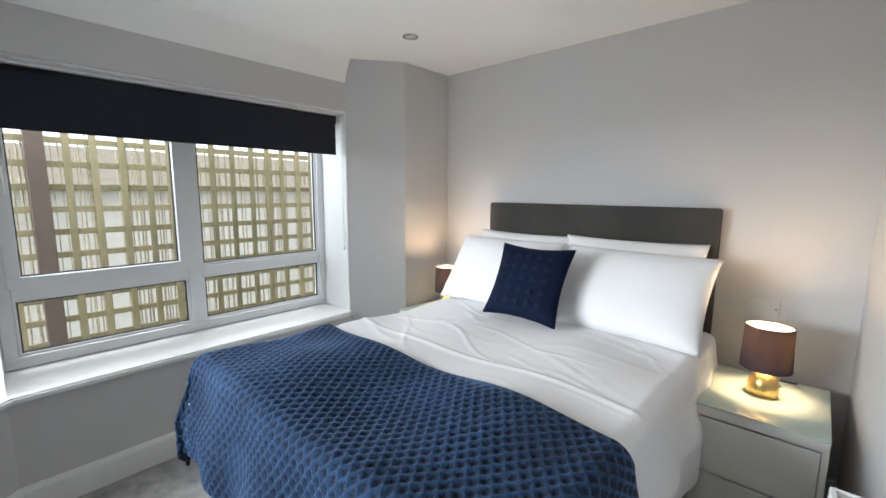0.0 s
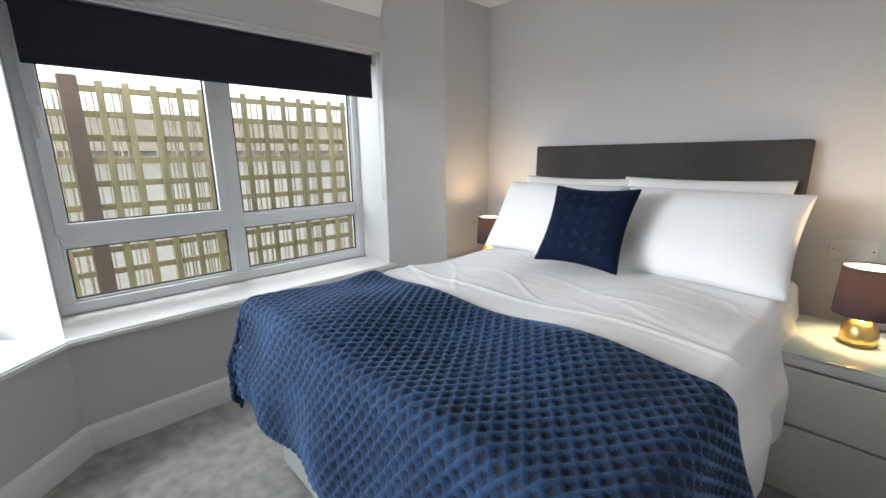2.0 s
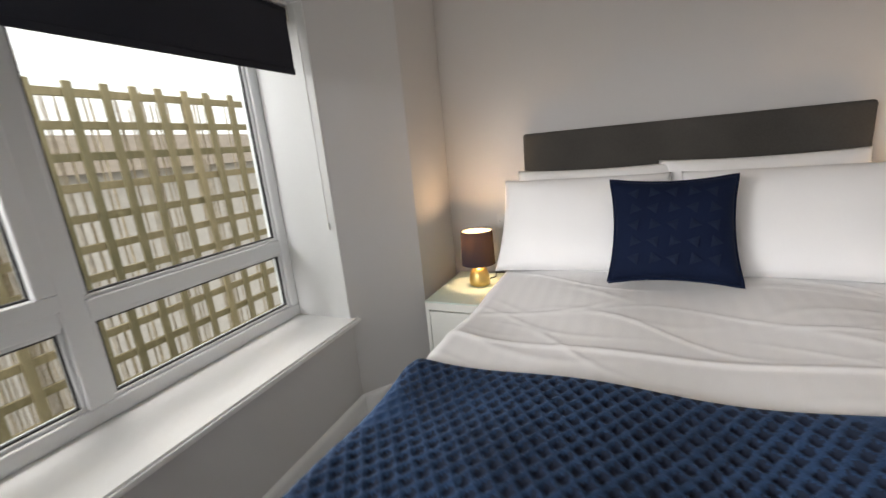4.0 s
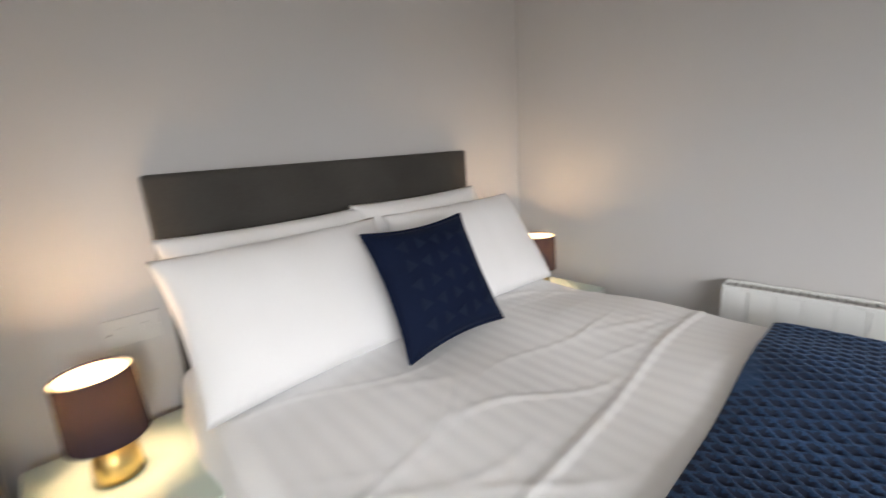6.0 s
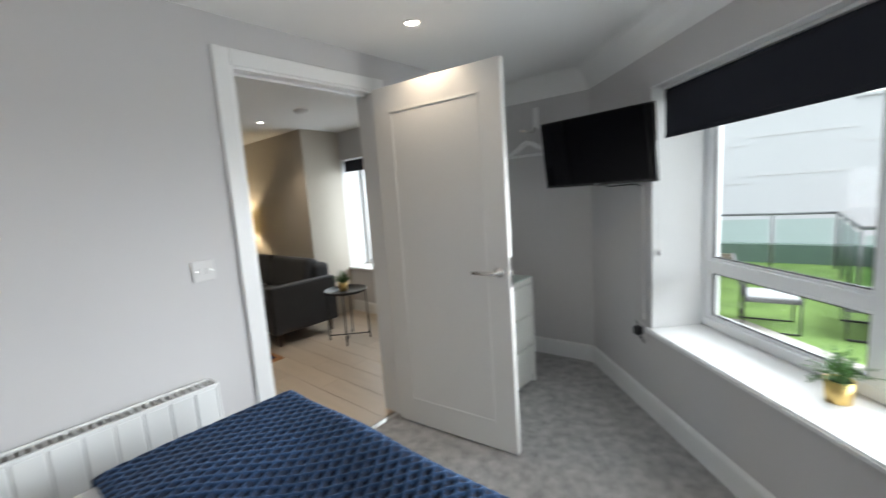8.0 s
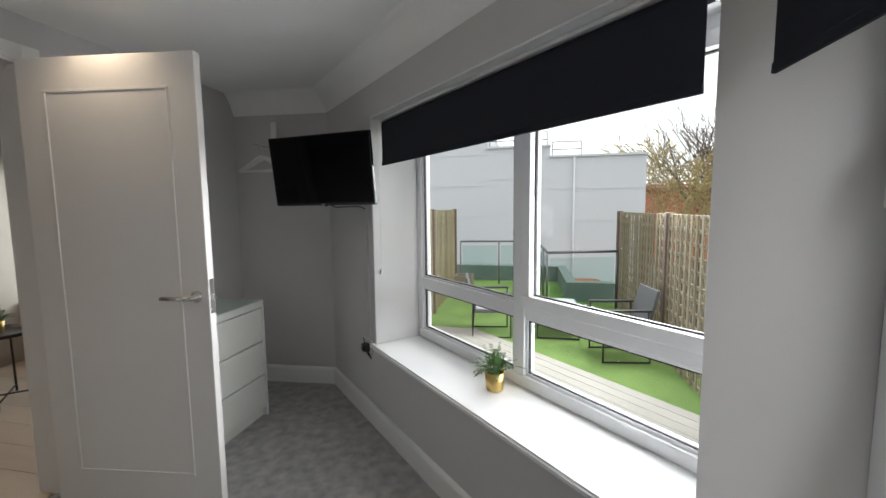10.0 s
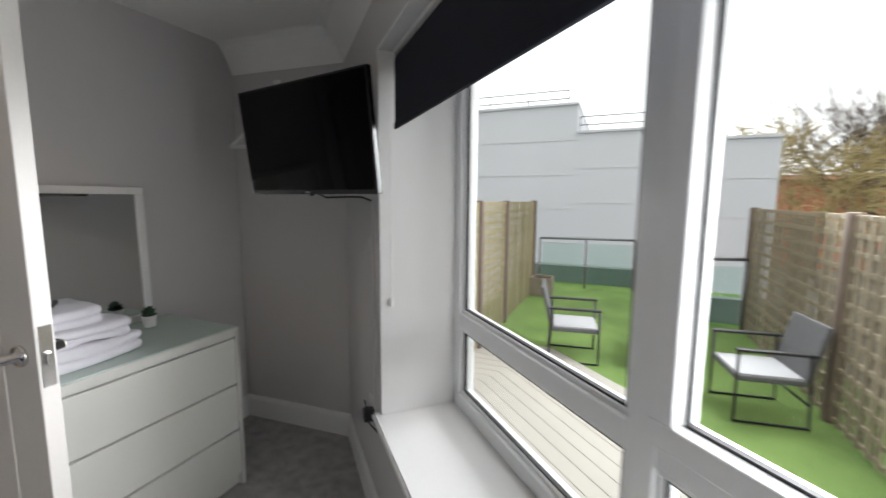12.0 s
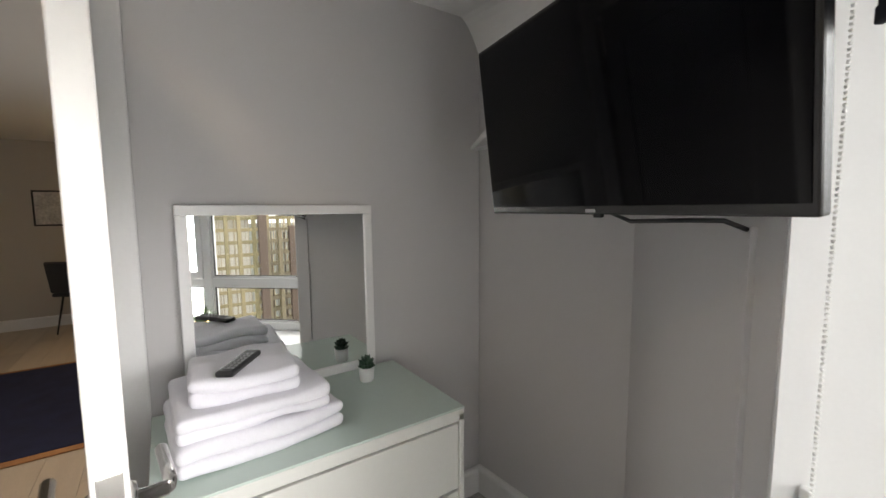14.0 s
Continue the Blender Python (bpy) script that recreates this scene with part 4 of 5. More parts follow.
succulent(1.045, -0.625, DT)


def potted_fern(x, y, z, seed, label):
    s = thing("potted_plant", pose(x, y, z, 0, 0, seed * 40), label, "plant")
    part("pot", lathe([(0.0, 0.0), (0.036, 0.0), (0.038, 0.003), (0.046, 0.085), (0.042, 0.085), (0.041, 0.075), (0, 0.075)]), M_GOLD, s, "gold metal pot")
    part("soil", lathe([(0, 0.07), (0.0405, 0.072), (0.040, 0.076), (0, 0.078)]), M_SOIL, s)
    rs = random.Random(seed)
    bm = bmesh.new()
    for k in range(34):
        ang, lean = rs.uniform(0, 6.28), rs.uniform(0.1, 1.0)
        ln = rs.uniform(0.08, 0.135)
        pts = []
        for i in range(9):
            f = i / 8
            rad = 0.012 + ln * lean * f
            pts.append(Vector((math.cos(ang) * rad, math.sin(ang) * rad, 0.075 + ln * (1.25 - lean * 0.45) * f - 0.075 * lean * f * f)))
        tube(pts, 0.0013, bm, 4, 0.0006)
        for i in range(2, 9):
            d = (pts[i] - pts[i - 1]).normalized()
            sd = d.cross(Vector((0, 0, 1))).normalized()
            lf = 0.024 * (1.15 - i / 10)
            for s2 in (-1, 1):
                tip = pts[i] + sd * s2 * lf + d * lf * 0.55 + Vector((0, 0, rs.uniform(-0.004, 0.004)))
                mid = pts[i] + (tip - pts[i]) * 0.5
                a, b = bm.verts.new(pts[i]), bm.verts.new(mid + d * 0.0042 + Vector((0, 0, 0.0015)))
                c, e = bm.verts.new(tip), bm.verts.new(mid - d * 0.0042 + Vector((0, 0, 0.0015)))
                bm.faces.new((a, b, c, e))
    part("fronds", bm, M_LEAF, s, "bright green feathery fronds")


fx, fy = on2(0.935, 0.185)
potted_fern(fx, fy, SILL, 1, "small green artificial fern in a gold pot on the window board")

# ---- television ----
tv_c = Vector((0.215, -0.705, 1.570))
ta = math.atan2(-0.735 + 0.614, 0.567 + 0.122)
tm = Matrix.Translation(tv_c) @ Matrix.Rotation(ta, 4, "Z") @ Matrix.Rotation(radians(-7), 4, "X")
tv = thing("television", tm, "black flat television on an angled wall arm", "television")
TW, THT = 0.352, 0.204
part("case", box(-TW, -0.024, -THT, TW, 0.0, THT, 0.004), M_BEZEL, tv)
part("back_box", box(-0.24, -0.07, -0.15, 0.24, -0.022, 0.10, 0.012), M_BEZEL, tv)
part("screen", box(-TW + 0.009, -0.001, -THT + 0.017, TW - 0.009, 0.0015, THT - 0.009), M_SCREEN, tv, "glossy black screen")
part("badge", box(-0.012, 0.0, -THT + 0.005, 0.012, 0.002, -THT + 0.011), M_BUTTON, tv, "small grey maker's badge")
part("sensor", box(-0.022, -0.012, -THT - 0.006, -0.002, -0.002, -THT + 0.001, 0.002), M_BEZEL, tv)
wx, wy = on2(2.10, 0.0)
inv = tm.inverted()
wp = inv @ Vector((wx, wy, 1.53))
mid = inv @ Vector(((wx + tv_c.x) / 2 + 0.06, (wy + tv_c.y) / 2 - 0.03, 1.53))
bm = tube([wp, mid], 0.016, sides=10)
tube([mid, (0, -0.075, -0.02)], 0.016, bm, 10)
part("wall_arm", bm, M_BLACK, tv, "black steel wall arm")
part("mount_plate", box(-0.1, -0.082, -0.1, 0.1, -0.068, 0.08, 0.003), M_BLACK, tv)
part("wall_plate", moved(box(-0.05, -0.012, -0.11, 0.05, 0.002, 0.11, 0.003), inv @ Matrix.Translation((wx, wy, 1.53)) @ Matrix.Rotation(math.atan2(U2.y, U2.x), 4, "Z") @ Matrix.Rotation(math.pi, 4, "Z")), M_BLACK, tv)
px, py = on2(1.90, -0.012)
cb = inv @ Vector((px, py, 1.345))
part("cable", tube([(-0.02, -0.03, -THT), (-0.06, -0.035, -THT - 0.016), (-0.16, -0.05, -THT - 0.014), cb * 0.5 + Vector((-0.18, -0.05, -THT)) * 0.5, cb], 0.004, sides=8), M_BLACK, tv, "black power cable")
tr = thing("cable_trunking", Matrix.Identity(4), "white cable trunking running down the wall", "trunking")
bm = prism([on2(1.895, 0.001), on2(1.908, 0.001), on2(1.908, -0.010), on2(1.895, -0.010)], 0.56, 1.35)
part("cover", bm, M_WALL, tr)
sk = wall_plate("wall_socket", Matrix.Translation((*on2(1.94, 0), 0.49)) @ Matrix.Rotation(math.atan2(U2.y, U2.x) + math.pi, 4, "Z"), 0.146, 0.086, "white wall socket with a black plug beside the sill", (-0.03,), "socket")
plug = thing("power_plug", Matrix.Translation((*on2(1.915, -0.03), 0.49)) @ Matrix.Rotation(math.atan2(U2.y, U2.x), 4, "Z"), "black plug with a looped cable in the socket", "plug")
part("body", box(-0.023, -0.022, -0.025, 0.023, 0.022, 0.025, 0.008), M_BLACK, plug)
part("cable", tube([(0, -0.01, -0.02), (0.01, -0.03, -0.06), (-0.015, -0.03, -0.075), (-0.02, 0.0, -0.03), (-0.012, 0.018, 0.07)], 0.0035, sides=8), M_BLACK, plug)

# ---- hanging hook with hangers on the recess wall ----
hk = thing("hanging_rail", pose(0.87, -1.275, 1.90), "white wall hook plate with a short chrome rail", "hook")
part("plate", box(-0.022, -0.002, -0.07, 0.022, 0.012, 0.09, 0.003), M_PLASTIC, hk)
part("arm", tube([(0, 0.01, -0.06), (0, 0.06, -0.10), (0, 0.24, -0.10)], 0.007, sides=10), M_CHROME, hk)


def hanger(y, turn):
    h = thing("coat_hanger", pose(0.87, y, 1.795, 0, 0, turn), "white wooden coat hanger on the wall rail", "hanger", "hangers on the rail")
    pts = [(0.19, 0, -0.17), (0.10, 0, -0.125), (0.03, 0, -0.085), (0, 0, -0.075), (-0.03, 0, -0.085), (-0.10, 0, -0.125), (-0.19, 0, -0.17)]
    part("shoulders", tube(pts, 0.011, sides=10), M_WHITE, h)
    part("bar", tube([(-0.185, 0, -0.172), (0.185, 0, -0.172)], 0.007, sides=10), M_WHITE, h)
    part("hook", tube([(0, 0, -0.075), (0, 0, -0.03)] + [(0.018 * math.sin(a), 0, -0.012 - 0.018 * math.cos(a)) for a in [k * 0.5 for k in range(0, 9)]], 0.0018, sides=6), M_CHROME, h)


hanger(-1.16, 8)
hanger(-1.10, -6)

# ---- living room seen through the doorway ----
LX0, LX1 = 1.32, 6.40
setting("floor_2", box(LX0 - 0.10, -2.0, -0.12, LX1, 3.2, -0.012), M_GAPDARK, "dark underlay beneath the laminate boards", "floor")
setting("ceiling_2", box(LX0 - 0.06, -2.0, CEIL, LX1 + 0.1, 3.2, CEIL + 0.12), M_CEIL, "white painted living room ceiling", "ceiling")
setting("wall_living_beige", prism([(3.50, -0.82), (LX1, -0.82), (LX1, -1.0), (3.75, -1.0), (3.64, -1.0), (3.60, -1.35), (3.55, -1.35)], 0, CEIL), M_BEIGE, "warm beige painted living room wall", "wall")
setting("wall_living_end", box(LX1, -1.0, 0, LX1 + 0.1, 3.2, CEIL), M_BEIGE, "beige far end wall of the living room", "wall")
setting("wall_living_north", box(LX0, 3.1, 0, LX1, 3.2, CEIL), M_BEIGE, "beige side wall of the living room", "wall")
bm = box(LX0, -1.71, 0, 2.45, -1.35, CEIL)
box(2.45, -1.71, 0, 3.57, -1.35, 0.53, bm=bm)
box(2.45, -1.71, 1.87, 3.57, -1.35, CEIL, bm=bm)
box(3.56, -1.71, 0, 3.75, -1.352, CEIL, bm=bm)
setting("wall_living_window", bm, M_WALL, "grey living room wall with a window", "wall")
setting("trim_reveal_3", box(3.552, -1.66, 0.53, 3.562, -1.352, 1.87), M_REVEAL, "white plaster reveal of the living room window", "reveal")
setting("sill_3", box(2.45, -1.68, 0.528, 3.56, -1.32, 0.555, 0.006), M_WHITE, "white window board in the living room", "window sill")
w3 = thing("window_3", pose(2.45, -1.66, 0.555), "white plastic living room window", "window")
w3["kind"] = "structure"
for b in ((0, 0, 0, 1.10, 0.06), (0, 0, 1.255, 1.10, 1.315), (0, 0, 0.06, 0.06, 1.255), (1.04, 0, 0.06, 1.10, 1.255), (0.52, 0, 0.06, 0.58, 1.255)):
    x0, _, z0, x1, z1 = b
    part("frame", box(x0, -0.03, z0, x1, 0.03, z1, 0.005), M_UPVC, w3)
pane = part("pane", box(0.06, -0.003, 0.06, 1.04, 0.003, 1.255), M_GLASS, w3)
pane.visible_shadow = False
b3 = thing("roller_blind", pose(2.47, -1.42, 1.865), "charcoal roller blind rolled up over the living room window", "blind")
part("roller", tube([(0, 0, -0.035), (1.06, 0, -0.035)], 0.03, sides=14), M_BLIND, b3)
part("fabric", box(0, 0.028, -0.14, 1.06, 0.031, -0.03), M_BLIND, b3)
skirting("baseboard_9", (LX1, -0.82), (LX1, 3.1))
skirting("baseboard_10", (3.50, -0.82), (LX1, -0.82))
skirting("baseboard_11", (LX0, -1.35), (3.55, -1.35))
setting("wall_east_back", box(LX0 - 0.003, DOOR_Y1 + 0.09, 0, LX0 + 0.002, 3.1, CEIL), M_BEIGE, "beige living room side of the bedroom wall", "wall")
setting("wall_east_back_2", box(LX0 - 0.003, -1.35, 0, LX0 + 0.002, DOOR_Y0 - 0.09, CEIL), M_BEIGE, "beige living room side of the bedroom wall", "wall")

sofa = thing("sofa", pose(3.05, -0.05, 0), "charcoal grey fabric sofa with slim arms", "sofa")
part("base", box(0.10, -0.70, 0.13, 1.72, -0.02, 0.36, 0.02, seg=3), M_SOFA, sofa)
for x in (0.0, 1.70):
    part("arm", box(x, -0.72, 0.13, x + 0.13, 0.0, 0.60, 0.02, seg=3), M_SOFA, sofa)
part("backrest", box(0.11, -0.74, 0.30, 1.72, -0.54, 0.74, 0.05, seg=3), M_SOFA, sofa)
for x in (0.14, 0.92):
    part("seat_cushion", box(x, -0.58, 0.35, x + 0.77, 0.0, 0.47, 0.04, seg=3), M_SOFA, sofa)
    part("back_cushion", moved(box(x, -0.10, 0, x + 0.77, 0.06, 0.36, 0.05, seg=3), Matrix.Translation((0, -0.47, 0.45)) @ Matrix.Rotation(radians(12), 4, "X")), M_SOFA, sofa)
for x in (0.07, 1.76):
    for y in (-0.66, -0.07):
        part("leg", tube([(x, y, 0.14), (x, y, 0.0)], 0.02, sides=10, r2=0.013), M_POST, sofa)

st = thing("side_table", pose(2.68, -0.63, 0), "round black metal tray side table", "side table")
part("tray", lathe([(0.0, 0.488), (0.195, 0.488), (0.205, 0.492), (0.21, 0.515), (0.205, 0.515), (0.20, 0.498), (0.0, 0.496)]), M_BLACK, st)
for k in range(4):
    a = radians(45 + 90 * k)
    part("leg", tube([(0.19 * math.cos(a), 0.19 * math.sin(a), 0.49), (0.20 * math.cos(a), 0.20 * math.sin(a), 0.0)], 0.007, sides=8), M_BLACK, st)
for a in (radians(45), radians(135)):
    part("stretcher", tube([(0.198 * math.cos(a), 0.198 * math.sin(a), 0.05), (-0.198 * math.cos(a), -0.198 * math.sin(a), 0.05)], 0.006, sides=8), M_BLACK, st)
potted_fern(2.70, -0.62, 0.4975, 3, "small green artificial fern in a gold pot on the side table")

fl = thing("floor_lamp", pose(4.95, -0.62, 0), "slim floor lamp with a lit cream drum shade", "lamp")
part("foot", lathe([(0, 0), (0.12, 0), (0.12, 0.015), (0.02, 0.025), (0.0, 0.025)]), M_BLACK, fl)
part("pole", tube([(0, 0, 0.02), (0, 0, 1.10)], 0.009, sides=10), M_GOLD, fl)
part("shade", lathe([(0.15, 1.06), (0.14, 1.28)], cap=False, sides=40), M_CREAM, fl, "glowing cream fabric shade")
bo = part("bulb", moved(lathe([(0.0, -0.03), (0.03, 0.0), (0.0, 0.035)], sides=16), Matrix.Translation((0, 0, 1.15))), M_BULB, fl)
bo.visible_shadow = False
lamp("floor_lamp_light", "POINT", 10, (1, 0.78, 0.5), pose(4.95, -0.62, 1.17), radius=0.04)
downlight(3.34, -0.30, 15, "lit white recessed downlight in the living room ceiling")
# this second downlight is an unseen addition that brightens the living room
downlight(2.20, 0.60, 15, "lit white recessed downlight in the living room ceiling")
sm = thing("smoke_alarm", pose(2.66, -0.34, CEIL), "white round smoke alarm on the living room ceiling", "smoke alarm")
part("case", lathe([(0.0, -0.035), (0.04, -0.034), (0.055, -0.02), (0.058, 0.0)]), M_PLASTIC, sm)

rug = thing("rug", pose(2.79, 0.02, 0.004), "navy patterned rug with an orange-brown border", "rug")
part("rug_field", box(0.06, 0.05, 0.0, 1.80, 1.35, 0.012, 0.004), M_RUG, rug)
part("border", box(0.0, 0.0, -0.002, 1.86, 1.40, 0.007, 0.003), M_RUGEDGE, rug, "orange-brown fringe border")

dc = thing("dining_chair", pose(5.95, 0.72, 0, 0, 0, 60), "dark moulded dining chair on thin black legs", "chair")
bm = box(-0.21, -0.2, 0.43, 0.21, 0.2, 0.475, 0.02, seg=3)
part("seat", bm, M_SOFA, dc)
part("backrest", moved(box(-0.20, -0.02, 0, 0.20, 0.02, 0.36, 0.018, seg=3), Matrix.Translation((0, 0.2, 0.48)) @ Matrix.Rotation(radians(-10), 4, "X")), M_SOFA, dc)
for x in (-0.17, 0.17):
    for y in (-0.16, 0.16):
        part("leg", tube([(x * 0.8, y * 0.8, 0.44), (x * 1.15, y * 1.15, 0)], 0.011, sides=8, r2=0.007), M_BLACK, dc)
pic = thing("wall_picture", pose(6.395, 1.02, 1.42, 0, 0, -90), "small dark-framed print on the beige wall", "picture")
part("frame", box(-0.15, -0.02, -0.21, 0.15, 0.0, 0.21, 0.004), M_BLACK, pic)
part("print", box(-0.13, -0.0225, -0.19, 0.13, -0.019, 0.19), M_PRINT, pic)

# ---- terrace ----
setting("ground", box(-600, -600, -4.2, 600, 600, -4.0), M_EARTH, "dull far ground below the terrace", "ground")
turf_pts = [(-3.2, -9.2), (1.2, -9.2), (1.2, -1.0), (0.4, -1.25), (-1.9, 0.3), (-1.9, 3.4), (-3.2, 3.4)]
setting("terrace_turf", prism(turf_pts, GROUND - 0.3, GROUND), M_TURF, "bright artificial turf over the roof terrace", "turf")


def lathing(name, p0, p1, z0, z1, label, reeds=False, pitch=0.14, posts=(0.0, 1.0), far_side=1, wide=0.019, wood=None, reed=None):
    """A trellis fence from p0 to p1: upright laths, cross laths behind them, posts."""
    a, b = Vector(p0), Vector(p1)
    d = (b - a)
    ln = d.length
    m = Matrix.Translation((a.x, a.y, GROUND)) @ Matrix.Rotation(math.atan2(d.y, d.x), 4, "Z")
    f = thing(name, m, label, "fence")
    h0, h1 = z0 - GROUND, z1 - GROUND
    rs = random.Random(len(label))
    up = flat(box(-wide, -0.008, 0, wide, 0.008, h1 - h0, 0.002, seg=1), wood or M_TRELLIS, "lath")
    ac = flat(box(0, -0.008, -wide, ln, 0.008, wide, 0.002, seg=1), wood or M_TRELLIS, "lath")
    n = int(ln / pitch)
    for k in range(n + 1):
        part("lath", up, None, f, local=pose(0.02 + k * pitch + rs.uniform(-0.004, 0.004), 0, h0, 0, rs.uniform(-0.4, 0.4), 0))
    k = 0
    while h0 + 0.03 + k * pitch < h1:
        part("lath", ac, None, f, local=pose(0, far_side * 0.017, h0 + 0.03 + k * pitch, 0, rs.uniform(-0.1, 0.1), 0))
        k += 1
    post = flat(box(-0.045, -0.045, 0, 0.045, 0.045, h1 + 0.02, 0.006), M_POST, "post")
    for q in posts:
        part("post", post, None, f, local=pose(q * ln, 0.012 * far_side, 0))
    if reeds:
        bm = bmesh.new()
        x = 0.0
        while x < ln:
            r = rs.uniform(0.003, 0.006)
            if rs.random() < 0.6:
                top = h1 - rs.uniform(0.0, 0.12)
                y = far_side * (0.035 + rs.uniform(0, 0.012))
                lean = rs.uniform(-0.02, 0.02)
                vs = [bm.verts.new((x + sx * r + (lean if zz else 0), y + sy * r, (top if zz else h0))) for zz in (0, 1) for sx, sy in ((-1, 0), (0, -1), (1, 0), (0, 1))]
                for i in range(4):
                    j = (i + 1) % 4
                    bm.faces.new((vs[i], vs[j], vs[4 + j], vs[4 + i]))
            x += rs.uniform(0.008, 0.02)
        part("reed_screen", bm, reed or M_REED, f, "dry reed screen behind the laths")["kind"] = "stuff"
    return f


lathing("trellis_fence", (-2.50, 3.3), (-2.50, -1.02), GROUND + 0.02, 1.70, "tall weathered trellis fence backed with dry reed screen", True, posts=(0.0, 0.585, 1.0), far_side=-1)
lathing("trellis_fence", (-2.62, -1.08), (-2.62, -6.4), GROUND + 0.02, 1.25, "weathered trellis fence with brown posts and dark reed backing", True, posts=(0.058, 0.51, 1.0), far_side=-1, pitch=0.14, wide=0.02, wood=M_OLDLATH, reed=M_OLDREED)
lathing("trellis_fence", (-2.74, -0.95), (-2.74, -1.80), GROUND + 0.02, 1.60, "short tall trellis panel with reed screen behind the fence", True, posts=(), far_side=-1)
lathing("trellis_fence", (0.62, -7.7), (0.62, -3.2), GROUND + 0.02, 1.32, "weathered trellis fence with a pale post beside the deck", False, posts=(0.0, 0.5, 0.78, 1.0), far_side=-1, pitch=0.125)

deck = tagged(new("deck"), "grey composite deck boards outside the terrace window", "decking", kind="structure")
DK = GROUND + 0.03
for k in range(17):
    o0 = 0.40 + k * 0.138
    s1 = 4.33 - 0.41 * (2.53 - o0)
    s0 = -1.9 + 0.05 * k
    part("board", prism([on2(s0, o0), on2(s1, o0), on2(s1 + 0.055, o0 + 0.132), on2(s0, o0 + 0.132)], DK - 0.02, DK), M_DECK, deck)
    p, q = Vector(on2(s1 + 0.004, o0)), Vector(on2(s1 + 0.059, o0 + 0.132))
    dirv = Vector((1, -0.03))
    part("board", prism([tuple(p), tuple(p + dirv * 1.2), tuple(q + dirv * 1.2), tuple(q)], DK - 0.02, DK - 0.001), M_DECK, deck)

# balustrade
RT0 = 0.55
rail_pts = [(0.60, -8.35), (-1.25, -8.60), (-1.34, -5.95), (-2.58, -6.30)]
bal = thing("balustrade", Matrix.Identity(4), "glass terrace balustrade with grey steel rail and posts", "balustrade")
for (x0, y0), (x1, y1) in zip(rail_pts, rail_pts[1:]):
    part("handrail", tube([(x0, y0, RT0), (x1, y1, RT0)], 0.024, sides=12), M_STEEL, bal)
    d = Vector((x1 - x0, y1 - y0))
    n = max(1, round(d.length / 1.0))
    for k in range(n + 1):
        q = Vector((x0, y0)) + d * k / n
        part("post", tube([(q.x, q.y, GROUND), (q.x, q.y, RT0)], 0.019, sides=10), M_STEEL, bal)
    dn = d.normalized()
    nn = Vector((-dn.y, dn.x))
    for k in range(n):
        a = Vector((x0, y0)) + d * k / n + dn * 0.05
        b = Vector((x0, y0)) + d * (k + 1) / n - dn * 0.05
        g = part("glass_panel", prism([tuple(a), tuple(b), tuple(b + nn * 0.01), tuple(a + nn * 0.01)], GROUND + 0.08, RT0 - 0.10), M_GREENGLASS, bal, "green-tinted glass panel")
        g.visible_shadow = False
bm = prism([(1.2, -9.0), (-1.75, -9.0), (-1.75, -6.75), (-3.2, -6.75), (-3.2, -6.95), (-1.95, -6.95), (-1.95, -9.25), (1.2, -9.25)], GROUND - 0.3, -0.12)
setting("parapet", bm, M_PARAPET, "low dark green parapet beyond the balustrade", "parapet")

pl = thing("planter_box", pose(0.40, -7.55, GROUND), "small weathered wooden planter box by the fence", "planter")
for b in ((-0.2, -0.2, 0.2, -0.17), (-0.2, 0.17, 0.2, 0.2), (-0.2, -0.17, -0.17, 0.17), (0.17, -0.17, 0.2, 0.17)):
    part("side", box(b[0], b[1], 0, b[2], b[3], 0.36, 0.005), M_PLANTER, pl)
part("soil", box(-0.17, -0.17, 0.02, 0.17, 0.17, 0.32), M_SOIL, pl)


def armchair(m, label):
    c = thing("garden_armchair", m, label, "chair", "garden chairs")
    r = 0.014
    for x in (-0.27, 0.27):
        part("side_frame", tube([(x, -0.27, 0.62), (x, -0.27, 0.014), (x, 0.27, 0.014), (x, 0.25, 0.42), (x, 0.24, 0.62)], r, sides=8), M_BLACK, c)
        part("armrest", box(x - 0.028, -0.29, 0.62, x + 0.028, 0.27, 0.645, 0.006), M_BLACK, c)
    part("seat", box(-0.26, -0.27, 0.36, 0.26, 0.24, 0.41, 0.012), M_WICKER, c)
    part("seat_pad", box(-0.245, -0.26, 0.405, 0.245, 0.22, 0.425, 0.008), M_GREYSEAT, c, "pale grey seat pad")
    part("backrest", moved(box(-0.26, -0.02, 0, 0.26, 0.02, 0.48, 0.012), Matrix.Translation((0, 0.24, 0.40)) @ Matrix.Rotation(radians(-14), 4, "X")), M_WICKER, c)
    part("stretcher", tube([(-0.27, 0.27, 0.2), (0.27, 0.27, 0.2)], 0.010, sides=8), M_BLACK, c)
    return c


ch = armchair(pose(-0.46, -4.46, GROUND, 0, 0, -82), "dark grey rattan garden armchair with pale seat on the turf")
copy_thing(ch, pose(-2.10, -3.76, GROUND, 0, 0, 90 + 8))
gt = thing("garden_table", pose(-1.42, -4.68, GROUND), "low glass-topped rattan garden table on black legs", "table")
part("frame", box(-0.31, -0.42, 0.33, 0.31, 0.42, 0.41, 0.008), M_WICKER, gt)
g = part("glass_top", box(-0.29, -0.40, 0.412, 0.29, 0.40, 0.418), M_GLASSTOP, gt, "pale reflective glass top")
for y in (-0.39, 0.39):
    part("leg_frame", tube([(-0.28, y, 0.33), (-0.28, y, 0.014), (0.28, y, 0.014), (0.28, y, 0.33)], 0.015, sides=8), M_BLACK, gt)

